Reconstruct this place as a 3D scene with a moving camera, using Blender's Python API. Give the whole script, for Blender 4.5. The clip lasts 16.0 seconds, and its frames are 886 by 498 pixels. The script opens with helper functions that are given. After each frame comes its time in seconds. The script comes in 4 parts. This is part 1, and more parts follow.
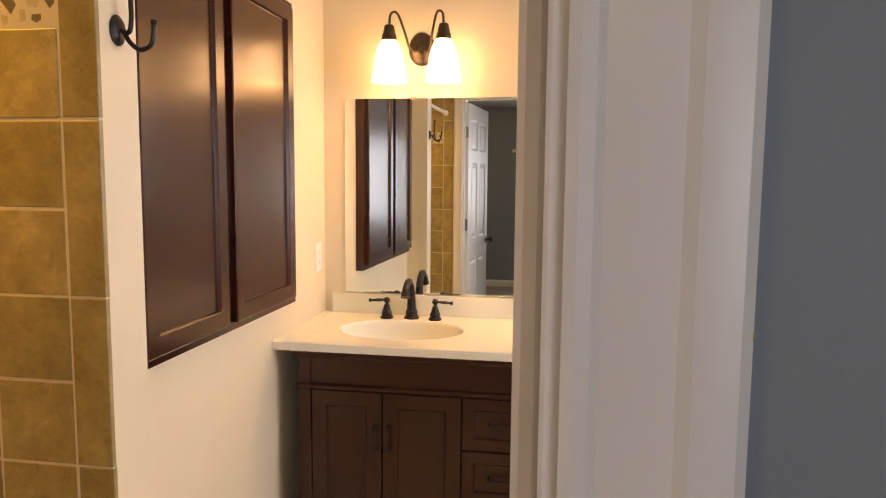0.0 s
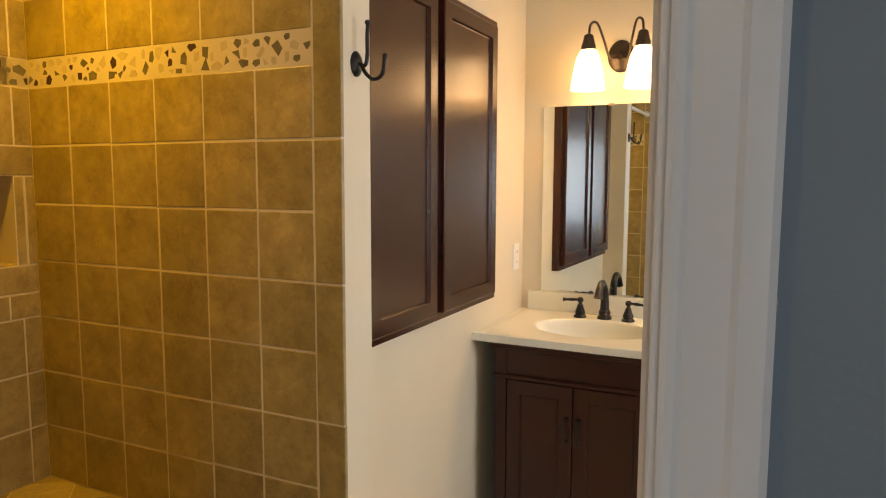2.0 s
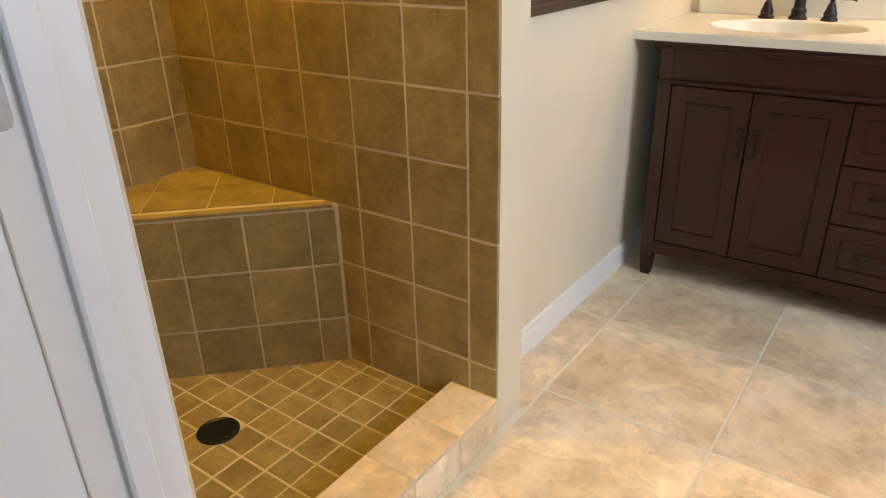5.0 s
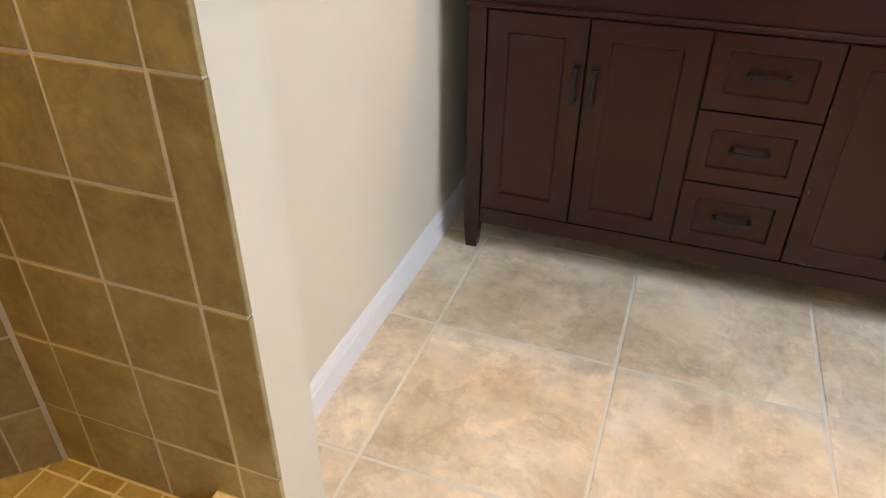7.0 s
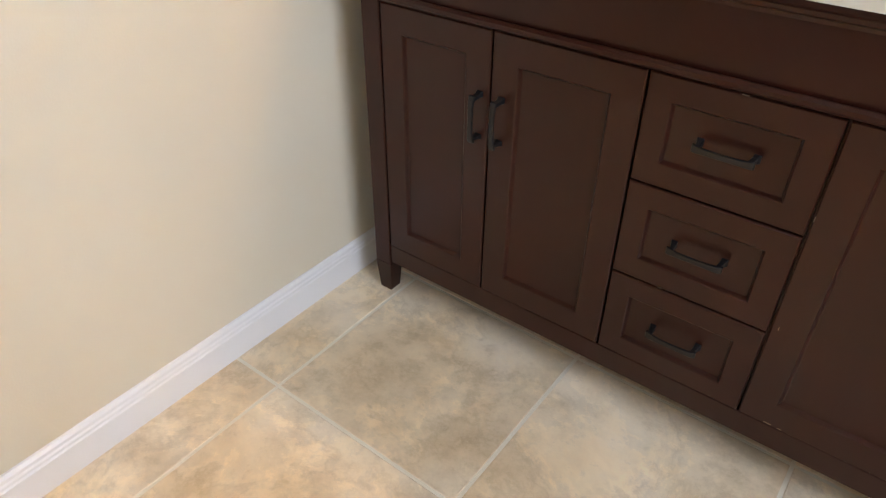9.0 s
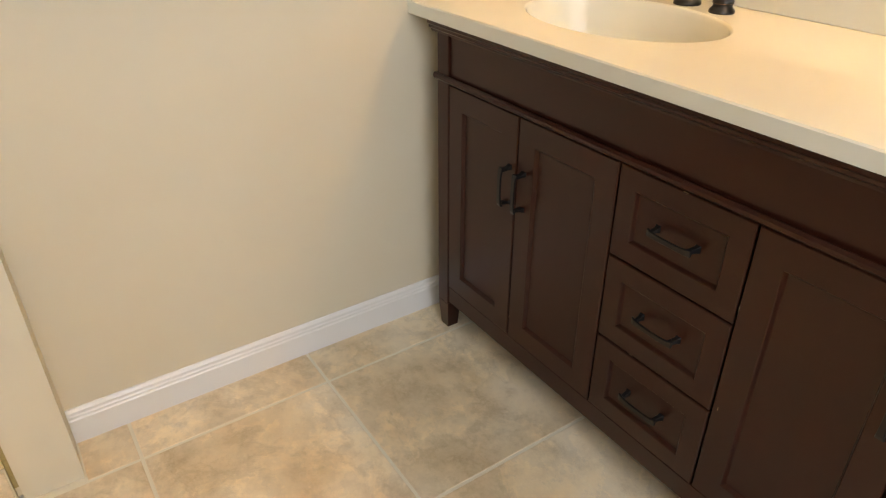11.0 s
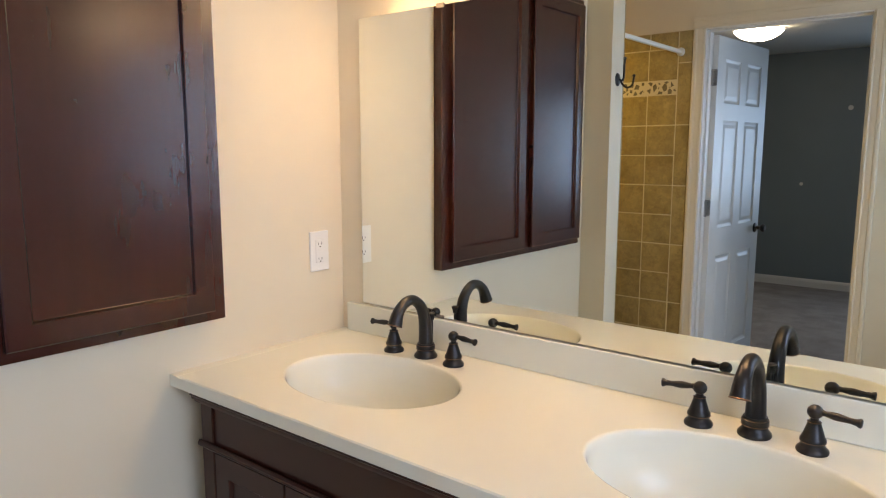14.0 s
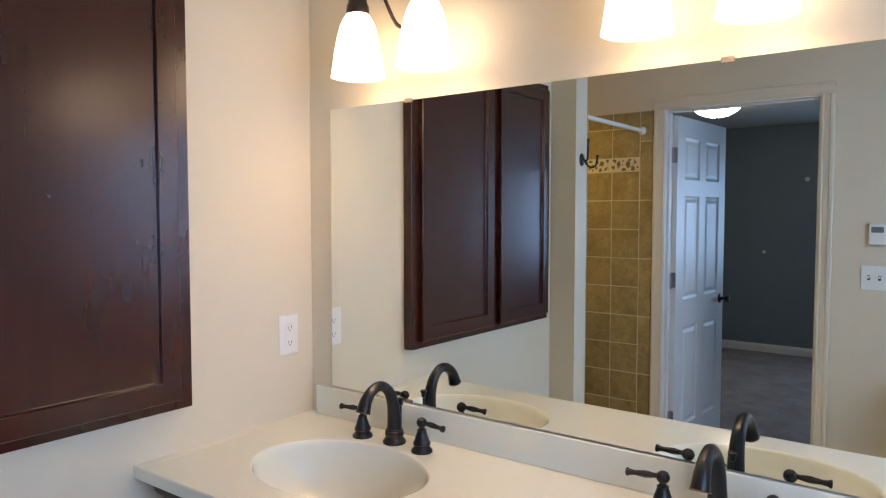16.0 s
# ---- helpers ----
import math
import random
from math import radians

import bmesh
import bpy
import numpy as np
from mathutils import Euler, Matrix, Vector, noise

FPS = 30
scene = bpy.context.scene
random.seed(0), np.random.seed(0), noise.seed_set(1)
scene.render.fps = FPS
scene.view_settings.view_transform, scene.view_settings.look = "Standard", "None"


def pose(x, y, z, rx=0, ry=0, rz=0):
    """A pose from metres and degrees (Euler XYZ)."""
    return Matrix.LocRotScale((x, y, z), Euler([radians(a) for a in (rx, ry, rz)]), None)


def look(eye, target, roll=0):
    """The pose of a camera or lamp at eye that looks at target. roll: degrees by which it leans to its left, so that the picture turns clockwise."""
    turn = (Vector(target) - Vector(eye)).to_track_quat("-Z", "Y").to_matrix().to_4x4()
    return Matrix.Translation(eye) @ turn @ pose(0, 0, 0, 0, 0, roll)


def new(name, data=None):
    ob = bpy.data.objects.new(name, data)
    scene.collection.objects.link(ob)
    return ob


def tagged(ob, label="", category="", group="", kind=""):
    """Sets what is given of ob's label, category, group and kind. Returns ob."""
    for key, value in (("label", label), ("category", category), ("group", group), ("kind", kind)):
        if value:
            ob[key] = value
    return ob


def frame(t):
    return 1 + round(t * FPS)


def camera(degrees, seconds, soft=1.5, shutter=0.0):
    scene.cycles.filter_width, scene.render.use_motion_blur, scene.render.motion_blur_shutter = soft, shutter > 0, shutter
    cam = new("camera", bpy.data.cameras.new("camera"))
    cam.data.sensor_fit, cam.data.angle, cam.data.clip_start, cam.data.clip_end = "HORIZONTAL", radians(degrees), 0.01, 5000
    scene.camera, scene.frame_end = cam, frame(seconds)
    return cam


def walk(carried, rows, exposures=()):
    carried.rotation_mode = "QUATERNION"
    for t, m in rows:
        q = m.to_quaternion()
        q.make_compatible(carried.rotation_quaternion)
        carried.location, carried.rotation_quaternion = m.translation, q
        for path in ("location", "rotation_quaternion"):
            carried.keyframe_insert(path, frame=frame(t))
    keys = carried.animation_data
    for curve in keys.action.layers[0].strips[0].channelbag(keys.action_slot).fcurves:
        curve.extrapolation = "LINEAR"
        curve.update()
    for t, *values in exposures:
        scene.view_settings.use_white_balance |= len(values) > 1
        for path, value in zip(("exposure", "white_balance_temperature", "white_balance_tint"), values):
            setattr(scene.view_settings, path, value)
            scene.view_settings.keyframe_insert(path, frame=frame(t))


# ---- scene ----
cam = camera(65.6, 16.0, 1.2)
PATH = [
    (0, (1.929, 1.218, 1.471), (1.604, 3.181, 1.269), 0.5),
    (0.5, (1.952, 1.185, 1.477), (1.434, 3.107, 1.281), 0.3),
    (1, (1.946, 1.127, 1.483), (1.285, 3.004, 1.282), 0.3),
    (1.5, (1.973, 1.086, 1.478), (1.215, 2.927, 1.28), 0.1),
    (2, (1.979, 1.071, 1.486), (1.113, 2.863, 1.283), 0.2),
    (2.5, (1.971, 1.058, 1.443), (0.949, 2.766, 1.242), -0.1),
    (3, (1.943, 1.062, 1.363), (0.822, 2.689, 1.053), -0.0),
    (3.5, (1.927, 1.066, 1.313), (0.809, 2.627, 0.753), -0.1),
    (4, (1.926, 1.056, 1.295), (0.83, 2.572, 0.587), -0.2),
    (4.2, (1.928, 1.06, 1.276), (0.826, 2.562, 0.55), -0.4),
    (6.3, (1.555, 1.554, 1.159), (0.745, 3.041, 0.094), 0.2),
    (6.5, (1.547, 1.609, 1.158), (0.852, 3.15, 0.089), 0.5),
    (7, (1.578, 1.801, 1.151), (1.008, 3.379, 0.063), 0.5),
    (7.5, (1.628, 2.039, 1.117), (1.087, 3.575, -0.043), 0.3),
    (8, (1.721, 2.232, 1.13), (1.194, 3.733, -0.082), 0.2),
    (8.5, (1.856, 2.422, 1.13), (1.183, 3.858, -0.089), -0.1),
    (8.7, (1.9, 2.486, 1.113), (1.104, 3.867, -0.094), 0.2),
    (10.8, (2.377, 2.61, 1.195), (0.945, 3.483, 0.105), -0.2),
    (11, (2.384, 2.615, 1.215), (0.958, 3.573, 0.191), -0.1),
    (11.5, (2.389, 2.619, 1.248), (0.976, 3.747, 0.392), -0.0),
    (12, (2.406, 2.604, 1.295), (0.979, 3.813, 0.586), 0.2),
    (12.5, (2.421, 2.609, 1.333), (1.017, 3.91, 0.754), 0.3),
    (13, (2.436, 2.623, 1.363), (1.095, 4.03, 0.89), 0.2),
    (13.5, (2.464, 2.633, 1.399), (1.191, 4.129, 1.024), -0.1),
    (14, (2.474, 2.627, 1.434), (1.246, 4.18, 1.151), 0.0),
    (14.5, (2.471, 2.615, 1.452), (1.268, 4.197, 1.232), 0.1),
    (15, (2.486, 2.605, 1.473), (1.294, 4.203, 1.311), 0.1),
    (15.5, (2.497, 2.607, 1.494), (1.316, 4.217, 1.373), 0.2),
    (16, (2.506, 2.611, 1.499), (1.327, 4.224, 1.397), -0.0),
]
EXPOSURES = [(0.0, 0.26, 19000, 34), (1.0, -0.06, 17000, 27), (2.5, -0.04, 14800, 22), (4.0, 0.18, 12400, 21), (7.0, 0.54, 9800, 20), (8.5, 0.54, 9800, 20), (11.0, 0.15, 13800, 19), (12.5, -0.17, 11300, 19), (14.0, -0.14, 8900, 19), (16.0, -0.31, 7300, 18)]
walk(cam, [(t, look(eye, target, roll)) for t, eye, target, roll in PATH], EXPOSURES)

# ---- world and light ----
world = bpy.data.worlds.new("sky")
scene.world = world
world.use_nodes = True
wn = world.node_tree.nodes
sky = wn.new("ShaderNodeTexSky")
sky.sky_type, sky.sun_disc, sky.sun_elevation, sky.sun_rotation = "NISHITA", False, radians(35), radians(200)
world.node_tree.links.new(sky.outputs["Color"], wn["Background"].inputs["Color"])
wn["Background"].inputs["Strength"].default_value = 0.08


def area_lamp(name, m, sx, sy, watts, colour, label):
    data = bpy.data.lights.new(name, "AREA")
    data.shape, data.size, data.size_y, data.energy, data.color = "RECTANGLE", sx, sy, watts, colour
    ob = new(name, data)
    ob.matrix_world = m
    return tagged(ob, label, "light", kind="structure")


LAMP_GLOW = 6.8
LAMP_COLOUR = (1.0, 0.685, 0.40)
DAY = (0.36, 0.575, 1.0)
area_lamp("daylight_bathroom", pose(3.57, 2.80, 1.60, 0, 63, 0), 1.1, 1.5, 44, DAY, "cool daylight in the bathroom window opening")
area_lamp("daylight_bedroom", pose(3.3, -2.56, 1.45, 90, 0, 0), 1.4, 1.2, 60, (0.29, 0.54, 1.0), "cool daylight in the bedroom window opening")
spot = bpy.data.lights.new("shower_light", "AREA")
spot.shape, spot.size, spot.energy, spot.color = "DISK", 0.11, 7.8, (1.0, 0.735, 0.14)
spot.spread = radians(130)
spot_ob = tagged(new("shower_light", spot), "warm light of the shower downlight", "light", kind="structure")
spot_ob.matrix_world = pose(0.34, 2.08, 2.43)


# ---- materials ----
def material(name, rough=0.5, metal=0.0, coat=0.0):
    mat = bpy.data.materials.new(name)
    mat.use_nodes = True
    p = mat.node_tree.nodes["Principled BSDF"]
    p.inputs["Roughness"].default_value, p.inputs["Metallic"].default_value = rough, metal
    p.inputs["Coat Weight"].default_value = coat
    return mat, mat.node_tree, p


def node(tree, kind, **values):
    n = tree.nodes.new(kind)
    for key, value in values.items():
        n.inputs[key.replace("_", " ")].default_value = value
    return n


def coords(tree, scale=(1, 1, 1), scatter=0.0):
    """World position, moved by a chance offset for each object."""
    geo = tree.nodes.new("ShaderNodeNewGeometry")
    mul = tree.nodes.new("ShaderNodeVectorMath")
    mul.operation = "MULTIPLY"
    mul.inputs[1].default_value = scale
    tree.links.new(geo.outputs["Position"], mul.inputs[0])
    if not scatter:
        return mul.outputs[0]
    info = tree.nodes.new("ShaderNodeObjectInfo")
    add = tree.nodes.new("ShaderNodeVectorMath")
    add.operation = "MULTIPLY_ADD"
    add.inputs[1].default_value = (scatter, scatter * 1.7, scatter * 0.6)
    tree.links.new(info.outputs["Random"], add.inputs[0])
    tree.links.new(mul.outputs[0], add.inputs[2])
    return add.outputs[0]


def ramp(tree, fac, stops):
    r = tree.nodes.new("ShaderNodeValToRGB")
    els = r.color_ramp.elements
    while len(els) < len(stops):
        els.new(0.5)
    for e, (at, c) in zip(els, stops):
        e.position, e.color = at, (*c, 1)
    tree.links.new(fac, r.inputs["Fac"])
    return r.outputs["Color"]


def noise_of(tree, vec, scale, detail=4.0, rough=0.55, distort=0.0):
    n = node(tree, "ShaderNodeTexNoise", Scale=scale, Detail=detail, Roughness=rough, Distortion=distort)
    tree.links.new(vec, n.inputs["Vector"])
    return n.outputs["Fac"]


def mixed(tree, a, b, fac, mode="MIX"):
    m = tree.nodes.new("ShaderNodeMix")
    m.data_type, m.blend_type = "RGBA", mode
    for socket, value in ((m.inputs[6], a), (m.inputs[7], b), (m.inputs[0], fac)):
        if isinstance(value, (tuple, float, int)):
            socket.default_value = (*value, 1) if isinstance(value, tuple) else value
        else:
            tree.links.new(value, socket)
    return m.outputs[2]


def relief(tree, p, height, strength, distance):
    b = node(tree, "ShaderNodeBump", Strength=strength, Distance=distance)
    tree.links.new(height, b.inputs["Height"])
    tree.links.new(b.outputs["Normal"], p.inputs["Normal"])


def rough_by(tree, p, fac, lo, hi):
    m = node(tree, "ShaderNodeMapRange")
    m.inputs["To Min"].default_value, m.inputs["To Max"].default_value = lo, hi
    tree.links.new(fac, m.inputs["Value"])
    tree.links.new(m.outputs["Result"], p.inputs["Roughness"])


def paint(name, colour, rough=0.55, bump=0.12, grain=260.0, vary=0.05):
    """Rolled paint: faint blotches and an orange-peel relief."""
    mat, tree, p = material(name, rough)
    v = coords(tree)
    big, fine = noise_of(tree, v, 2.2, 3), noise_of(tree, v, grain, 2)
    dark = tuple(c * (1 - vary) for c in colour)
    tree.links.new(ramp(tree, big, [(0.3, dark), (0.7, colour)]), p.inputs["Base Color"])
    rough_by(tree, p, noise_of(tree, v, 9.0, 4), rough - 0.06, rough + 0.06)
    relief(tree, p, fine, bump, 0.002)
    return mat


def stone_tile(name, stops, cloud, rough, scatter, pits=0.0, tone=0.16, depth=0.8):
    """Glazed stone-look tile: clouds, veins, pits, and a tone of its own for each piece."""
    mat, tree, p = material(name, rough)
    v = coords(tree, scatter=scatter)
    big = noise_of(tree, v, cloud, 10, 0.62, 0.1)
    base = ramp(tree, big, stops)
    vein = noise_of(tree, v, cloud * 2.3, 10, 0.70, 0.12)
    base = mixed(tree, base, ramp(tree, vein, [(0.36, (0.72, 0.69, 0.65)), (0.52, (1, 1, 1)), (0.66, (1.14, 1.12, 1.08))]), depth, "MULTIPLY")
    wisp = noise_of(tree, v, cloud * 1.5, 12, 0.74, 0.25)
    base = mixed(tree, base, ramp(tree, wisp, [(0.40, (0.80, 0.76, 0.70)), (0.47, (1, 1, 1)), (0.535, (1, 1, 1)), (0.56, (1.16, 1.14, 1.1))]), depth, "MULTIPLY")
    ridge = noise_of(tree, v, cloud * 0.9, 9, 0.64, 0.35)
    base = mixed(tree, base, ramp(tree, ridge, [(0.455, (1, 1, 1)), (0.478, (0.86, 0.83, 0.78)), (0.492, (1, 1, 1)), (0.512, (1.15, 1.13, 1.1)), (0.55, (1, 1, 1))]), depth, "MULTIPLY")
    info = tree.nodes.new("ShaderNodeObjectInfo")
    base = mixed(tree, base, ramp(tree, info.outputs["Random"], [(0.0, (1 - tone,) * 3), (1.0, (1 + tone * 0.4,) * 3)]), 1.0, "MULTIPLY")
    tree.links.new(base, p.inputs["Base Color"])
    fine = noise_of(tree, v, 140, 4)
    rough_by(tree, p, vein, rough - 0.08, rough + 0.15)
    height = mixed(tree, big, fine, 0.3)
    relief(tree, p, height, 0.25 + pits, 0.003)
    return mat


def wood(name, dark, light, axis, rough=0.27, gloss=0.27, coat=0.0):
    """Dark stained cherry under satin lacquer; the grain runs along the axis."""
    mat, tree, p = material(name, rough, coat=coat)
    p.inputs["Specular IOR Level"].default_value = gloss
    p.inputs["Coat Roughness"].default_value = 0.16
    scale = [26.0, 26.0, 26.0]
    scale[axis] = 1.6
    v = coords(tree, tuple(scale), scatter=5.0)
    grain = noise_of(tree, v, 1.0, 3, 0.5, 0.4)
    blot = noise_of(tree, coords(tree, scatter=5.0), 5.0, 4)
    base = mixed(tree, ramp(tree, grain, [(0.0, dark), (1.0, light)]), ramp(tree, blot, [(0.0, (0.80, 0.80, 0.82)), (1.0, (1.20, 1.18, 1.14))]), 1.0, "MULTIPLY")
    tree.links.new(base, p.inputs["Base Color"])
    return mat


def glowing(name, colour, strength):
    mat, tree, p = material(name, 0.3)
    p.inputs["Base Color"].default_value = (0.9, 0.88, 0.84, 1)
    p.inputs["Emission Color"].default_value = (*colour, 1)
    p.inputs["Emission Strength"].default_value = strength
    return mat


def plain(name, colour, rough, metal=0.0, scale=40.0, vary=0.1, coat=0.0):
    mat, tree, p = material(name, rough, metal, coat)
    v = coords(tree, scatter=1.0)
    n = noise_of(tree, v, scale, 5)
    tree.links.new(ramp(tree, n, [(0.3, tuple(c * (1 - vary) for c in colour)), (0.7, colour)]), p.inputs["Base Color"])
    rough_by(tree, p, noise_of(tree, v, scale * 0.4, 3), max(0.02, rough - 0.05), rough + 0.07)
    return mat


def cast_stone(name, dark, light, rough):
    """Smooth moulded stone with broad, barely visible clouds."""
    mat, tree, p = material(name, rough)
    n = noise_of(tree, coords(tree), 5.0, 2)
    tree.links.new(ramp(tree, n, [(0.0, dark), (1.0, light)]), p.inputs["Base Color"])
    return mat


WALL = paint("beige_wall_paint", (0.72, 0.625, 0.465), 0.5)
CEILING = paint("white_ceiling_paint", (0.78, 0.75, 0.68), 0.7, 0.3)
BLUE = paint("blue_grey_wall_paint", (0.195, 0.245, 0.268), 0.55)
CREAM_TRIM = paint("cream_trim_paint", (0.72, 0.63, 0.48), 0.36, 0.05, 120, 0.04)
TRIM = paint("white_trim_paint", (0.80, 0.78, 0.74), 0.34, 0.05, 120, 0.04)
GROUT = paint("tan_grout", (0.68, 0.57, 0.39), 0.85, 0.6, 400, 0.15)
FLOOR_GROUT = paint("sand_grout", (0.86, 0.78, 0.63), 0.85, 0.5, 400, 0.15)
SHOWER_TILE = stone_tile("brown_stone_tile", [(0.28, (0.275, 0.195, 0.080)), (0.5, (0.350, 0.255, 0.108)), (0.74, (0.43, 0.32, 0.148))], 7.5, 0.34, 9.0, 0.15, 0.12, 0.62)
FLOOR_TILE = stone_tile("beige_stone_floor_tile", [(0.32, (0.71, 0.535, 0.345)), (0.5, (0.82, 0.665, 0.47)), (0.68, (0.89, 0.77, 0.60))], 3.4, 0.36, 0.9, 0.1, 0.06, 0.62)
WOOD_V = wood("dark_cherry_upright", (0.029, 0.0056, 0.0030), (0.040, 0.0080, 0.0042), 2, 0.31, 0.40)
WOOD_H = wood("dark_cherry_level", (0.029, 0.0056, 0.0030), (0.040, 0.0080, 0.0042), 0, 0.31, 0.40)
WOOD_CAB = wood("cherry_cabinet_upright", (0.037, 0.0066, 0.0032), (0.047, 0.0090, 0.0042), 2, 0.26, 0.52, 0.12)
COUNTER = cast_stone("cream_cultured_marble", (0.74, 0.735, 0.62), (0.775, 0.77, 0.655), 0.11)
BRONZE = plain("oil_rubbed_bronze", (0.038, 0.038, 0.040), 0.31, 0.75, 60, 0.12)
WORN = plain("worn_copper_edge", (0.22, 0.13, 0.085), 0.35, 0.9, 80, 0.3)
SCONCE_METAL = plain("brushed_bronze", (0.085, 0.064, 0.050), 0.34, 0.85, 70, 0.25)
SCUFF = plain("bare_wood_scuff", (0.30, 0.22, 0.16), 0.7)
STEEL = plain("brushed_steel", (0.40, 0.38, 0.36), 0.38, 1.0, 90, 0.15)
SCREW = plain("screw_steel", (0.25, 0.24, 0.22), 0.4, 1.0)
CLEAR = plain("clear_clip", (0.20, 0.17, 0.14), 0.15)
PLASTIC = plain("white_plastic", (0.80, 0.78, 0.72), 0.3, vary=0.02)
SLOT = plain("dark_slot", (0.03, 0.025, 0.02), 0.6)
CHINA = plain("white_china", (0.82, 0.82, 0.80), 0.1, vary=0.02, coat=0.5)
LCD = plain("grey_display", (0.20, 0.23, 0.20), 0.25)
CHIP_DARK = plain("dark_mosaic", (0.070, 0.035, 0.024), 0.3, scale=30, vary=0.4)
CHIP_OLIVE = plain("olive_mosaic", (0.185, 0.150, 0.090), 0.3, scale=30, vary=0.4)
CHIP_CREAM = plain("cream_mosaic", (0.54, 0.435, 0.265), 0.35, scale=30, vary=0.2)
LISTELLO = plain("cream_mosaic_bed", (0.58, 0.48, 0.31), 0.6, scale=60, vary=0.12)
SHADE = glowing("lit_frosted_glass", (1.0, 0.81, 0.61), LAMP_GLOW)
BULB = glowing("lit_bulb", LAMP_COLOUR, 95.0)
DOME = glowing("lit_dome_glass", (1.0, 0.95, 0.88), 21.0)
DOWNLIGHT = glowing("lit_downlight", (1.0, 0.7, 0.35), 8.0)

MIRROR, _t, _p = material("silvered_mirror", 0.0, 1.0)
_p.inputs["Base Color"].default_value = (0.84, 0.88, 0.84, 1)
GLASS, _t, _p = material("window_glass", 0.0)
_p.inputs["Transmission Weight"].default_value = 1.0

CARPET, _t, _p = material("grey_brown_carpet", 0.95)
_v = coords(_t)
_f = noise_of(_t, _v, 190, 4)
_c = mixed(_t, ramp(_t, _f, [(0.3, (0.26, 0.225, 0.21)), (0.7, (0.54, 0.48, 0.455))]), ramp(_t, noise_of(_t, _v, 5, 4), [(0.3, (0.75, 0.74, 0.73)), (0.7, (1.1, 1.1, 1.1))]), 1.0, "MULTIPLY")
_t.links.new(_c, _p.inputs["Base Color"])
relief(_t, _p, _f, 1.0, 0.01)


# ---- mesh helpers ----
def part(name, bm, mat, parent=None, label=""):
    """Links a bmesh as one mesh object under a thing or a part."""
    bmesh.ops.recalc_face_normals(bm, faces=bm.faces)
    mesh = bpy.data.meshes.new(name)
    bm.to_mesh(mesh)
    bm.free()
    mesh.materials.append(mat)
    ob = new(name, mesh)
    ob.parent = parent
    return tagged(ob, label) if label else ob


def thing(name, m, label, category, group="", kind=""):
    ob = new(name)
    ob.empty_display_size = 0.05
    ob.matrix_world = m
    return tagged(ob, label, category, group, kind)


def smooth(ob, angle=40):
    for poly in ob.data.polygons:
        poly.use_smooth = True
    ob.data.set_sharp_from_angle(angle=radians(angle))
    return ob


def box(bm, x0, y0, z0, x1, y1, z1, bevel=0.0, steps=1):
    v = [bm.verts.new((x, y, z)) for z in (z0, z1) for x, y in ((x0, y0), (x1, y0), (x1, y1), (x0, y1))]
    faces = [bm.faces.new([v[i] for i in q]) for q in ((3, 2, 1, 0), (4, 5, 6, 7), (0, 1, 5, 4), (1, 2, 6, 5), (2, 3, 7, 6), (3, 0, 4, 7))]
    if bevel:
        edges = list({e for f in faces for e in f.edges})
        bmesh.ops.bevel(bm, geom=edges, offset=bevel, segments=steps, affect="EDGES", profile=0.5)
    return bm


def boxes(*rows, bevel=0.0):
    bm = bmesh.new()
    for r in rows:
        box(bm, *r, bevel=bevel)
    return bm


def lathe(bm, profile, centre=(0, 0, 0), seg=28, m=None, squash=1.0, close=True):
    """Turns (radius, height) pairs round an upright axis."""
    c = Vector(centre)
    rings = []
    for r, z in profile:
        ring = []
        for k in range(seg):
            a = 2 * math.pi * k / seg
            p = Vector((r * math.cos(a), r * math.sin(a) * squash, z))
            ring.append(bm.verts.new(c + (m @ p if m else p)))
        rings.append(ring)
    for a, b in zip(rings, rings[1:]):
        for k in range(seg):
            bm.faces.new((a[k], a[(k + 1) % seg], b[(k + 1) % seg], b[k]))
    if close:
        bm.faces.new(list(reversed(rings[0])))
        bm.faces.new(rings[-1])
    return bm


def tube(bm, points, radii, seg=14, flat=1.0):
    """A round bar along points, with a radius at each."""
    pts = [Vector(p) for p in points]
    rings, side = [], None
    for i, p in enumerate(pts):
        t = (pts[min(i + 1, len(pts) - 1)] - pts[max(i - 1, 0)]).normalized()
        if side is None:
            side = t.orthogonal().normalized()
        side = (side - t * side.dot(t)).normalized()
        up = t.cross(side)
        rings.append([bm.verts.new(p + radii[i] * (math.cos(2 * math.pi * k / seg) * side + flat * math.sin(2 * math.pi * k / seg) * up)) for k in range(seg)])
    for a, b in zip(rings, rings[1:]):
        for k in range(seg):
            bm.faces.new((a[k], a[(k + 1) % seg], b[(k + 1) % seg], b[k]))
    bm.faces.new(list(reversed(rings[0])))
    bm.faces.new(rings[-1])
    return bm


def prism(bm, outline, lo, hi, put):
    """Extrudes a 2D outline from lo to hi; put(u, v, w) gives the place."""
    a = [bm.verts.new(put(u, v, lo)) for u, v in outline]
    b = [bm.verts.new(put(u, v, hi)) for u, v in outline]
    n = len(a)
    for k in range(n):
        bm.faces.new((a[k], a[(k + 1) % n], b[(k + 1) % n], b[k]))
    bm.faces.new(list(reversed(a)))
    bm.faces.new(b)
    return bm


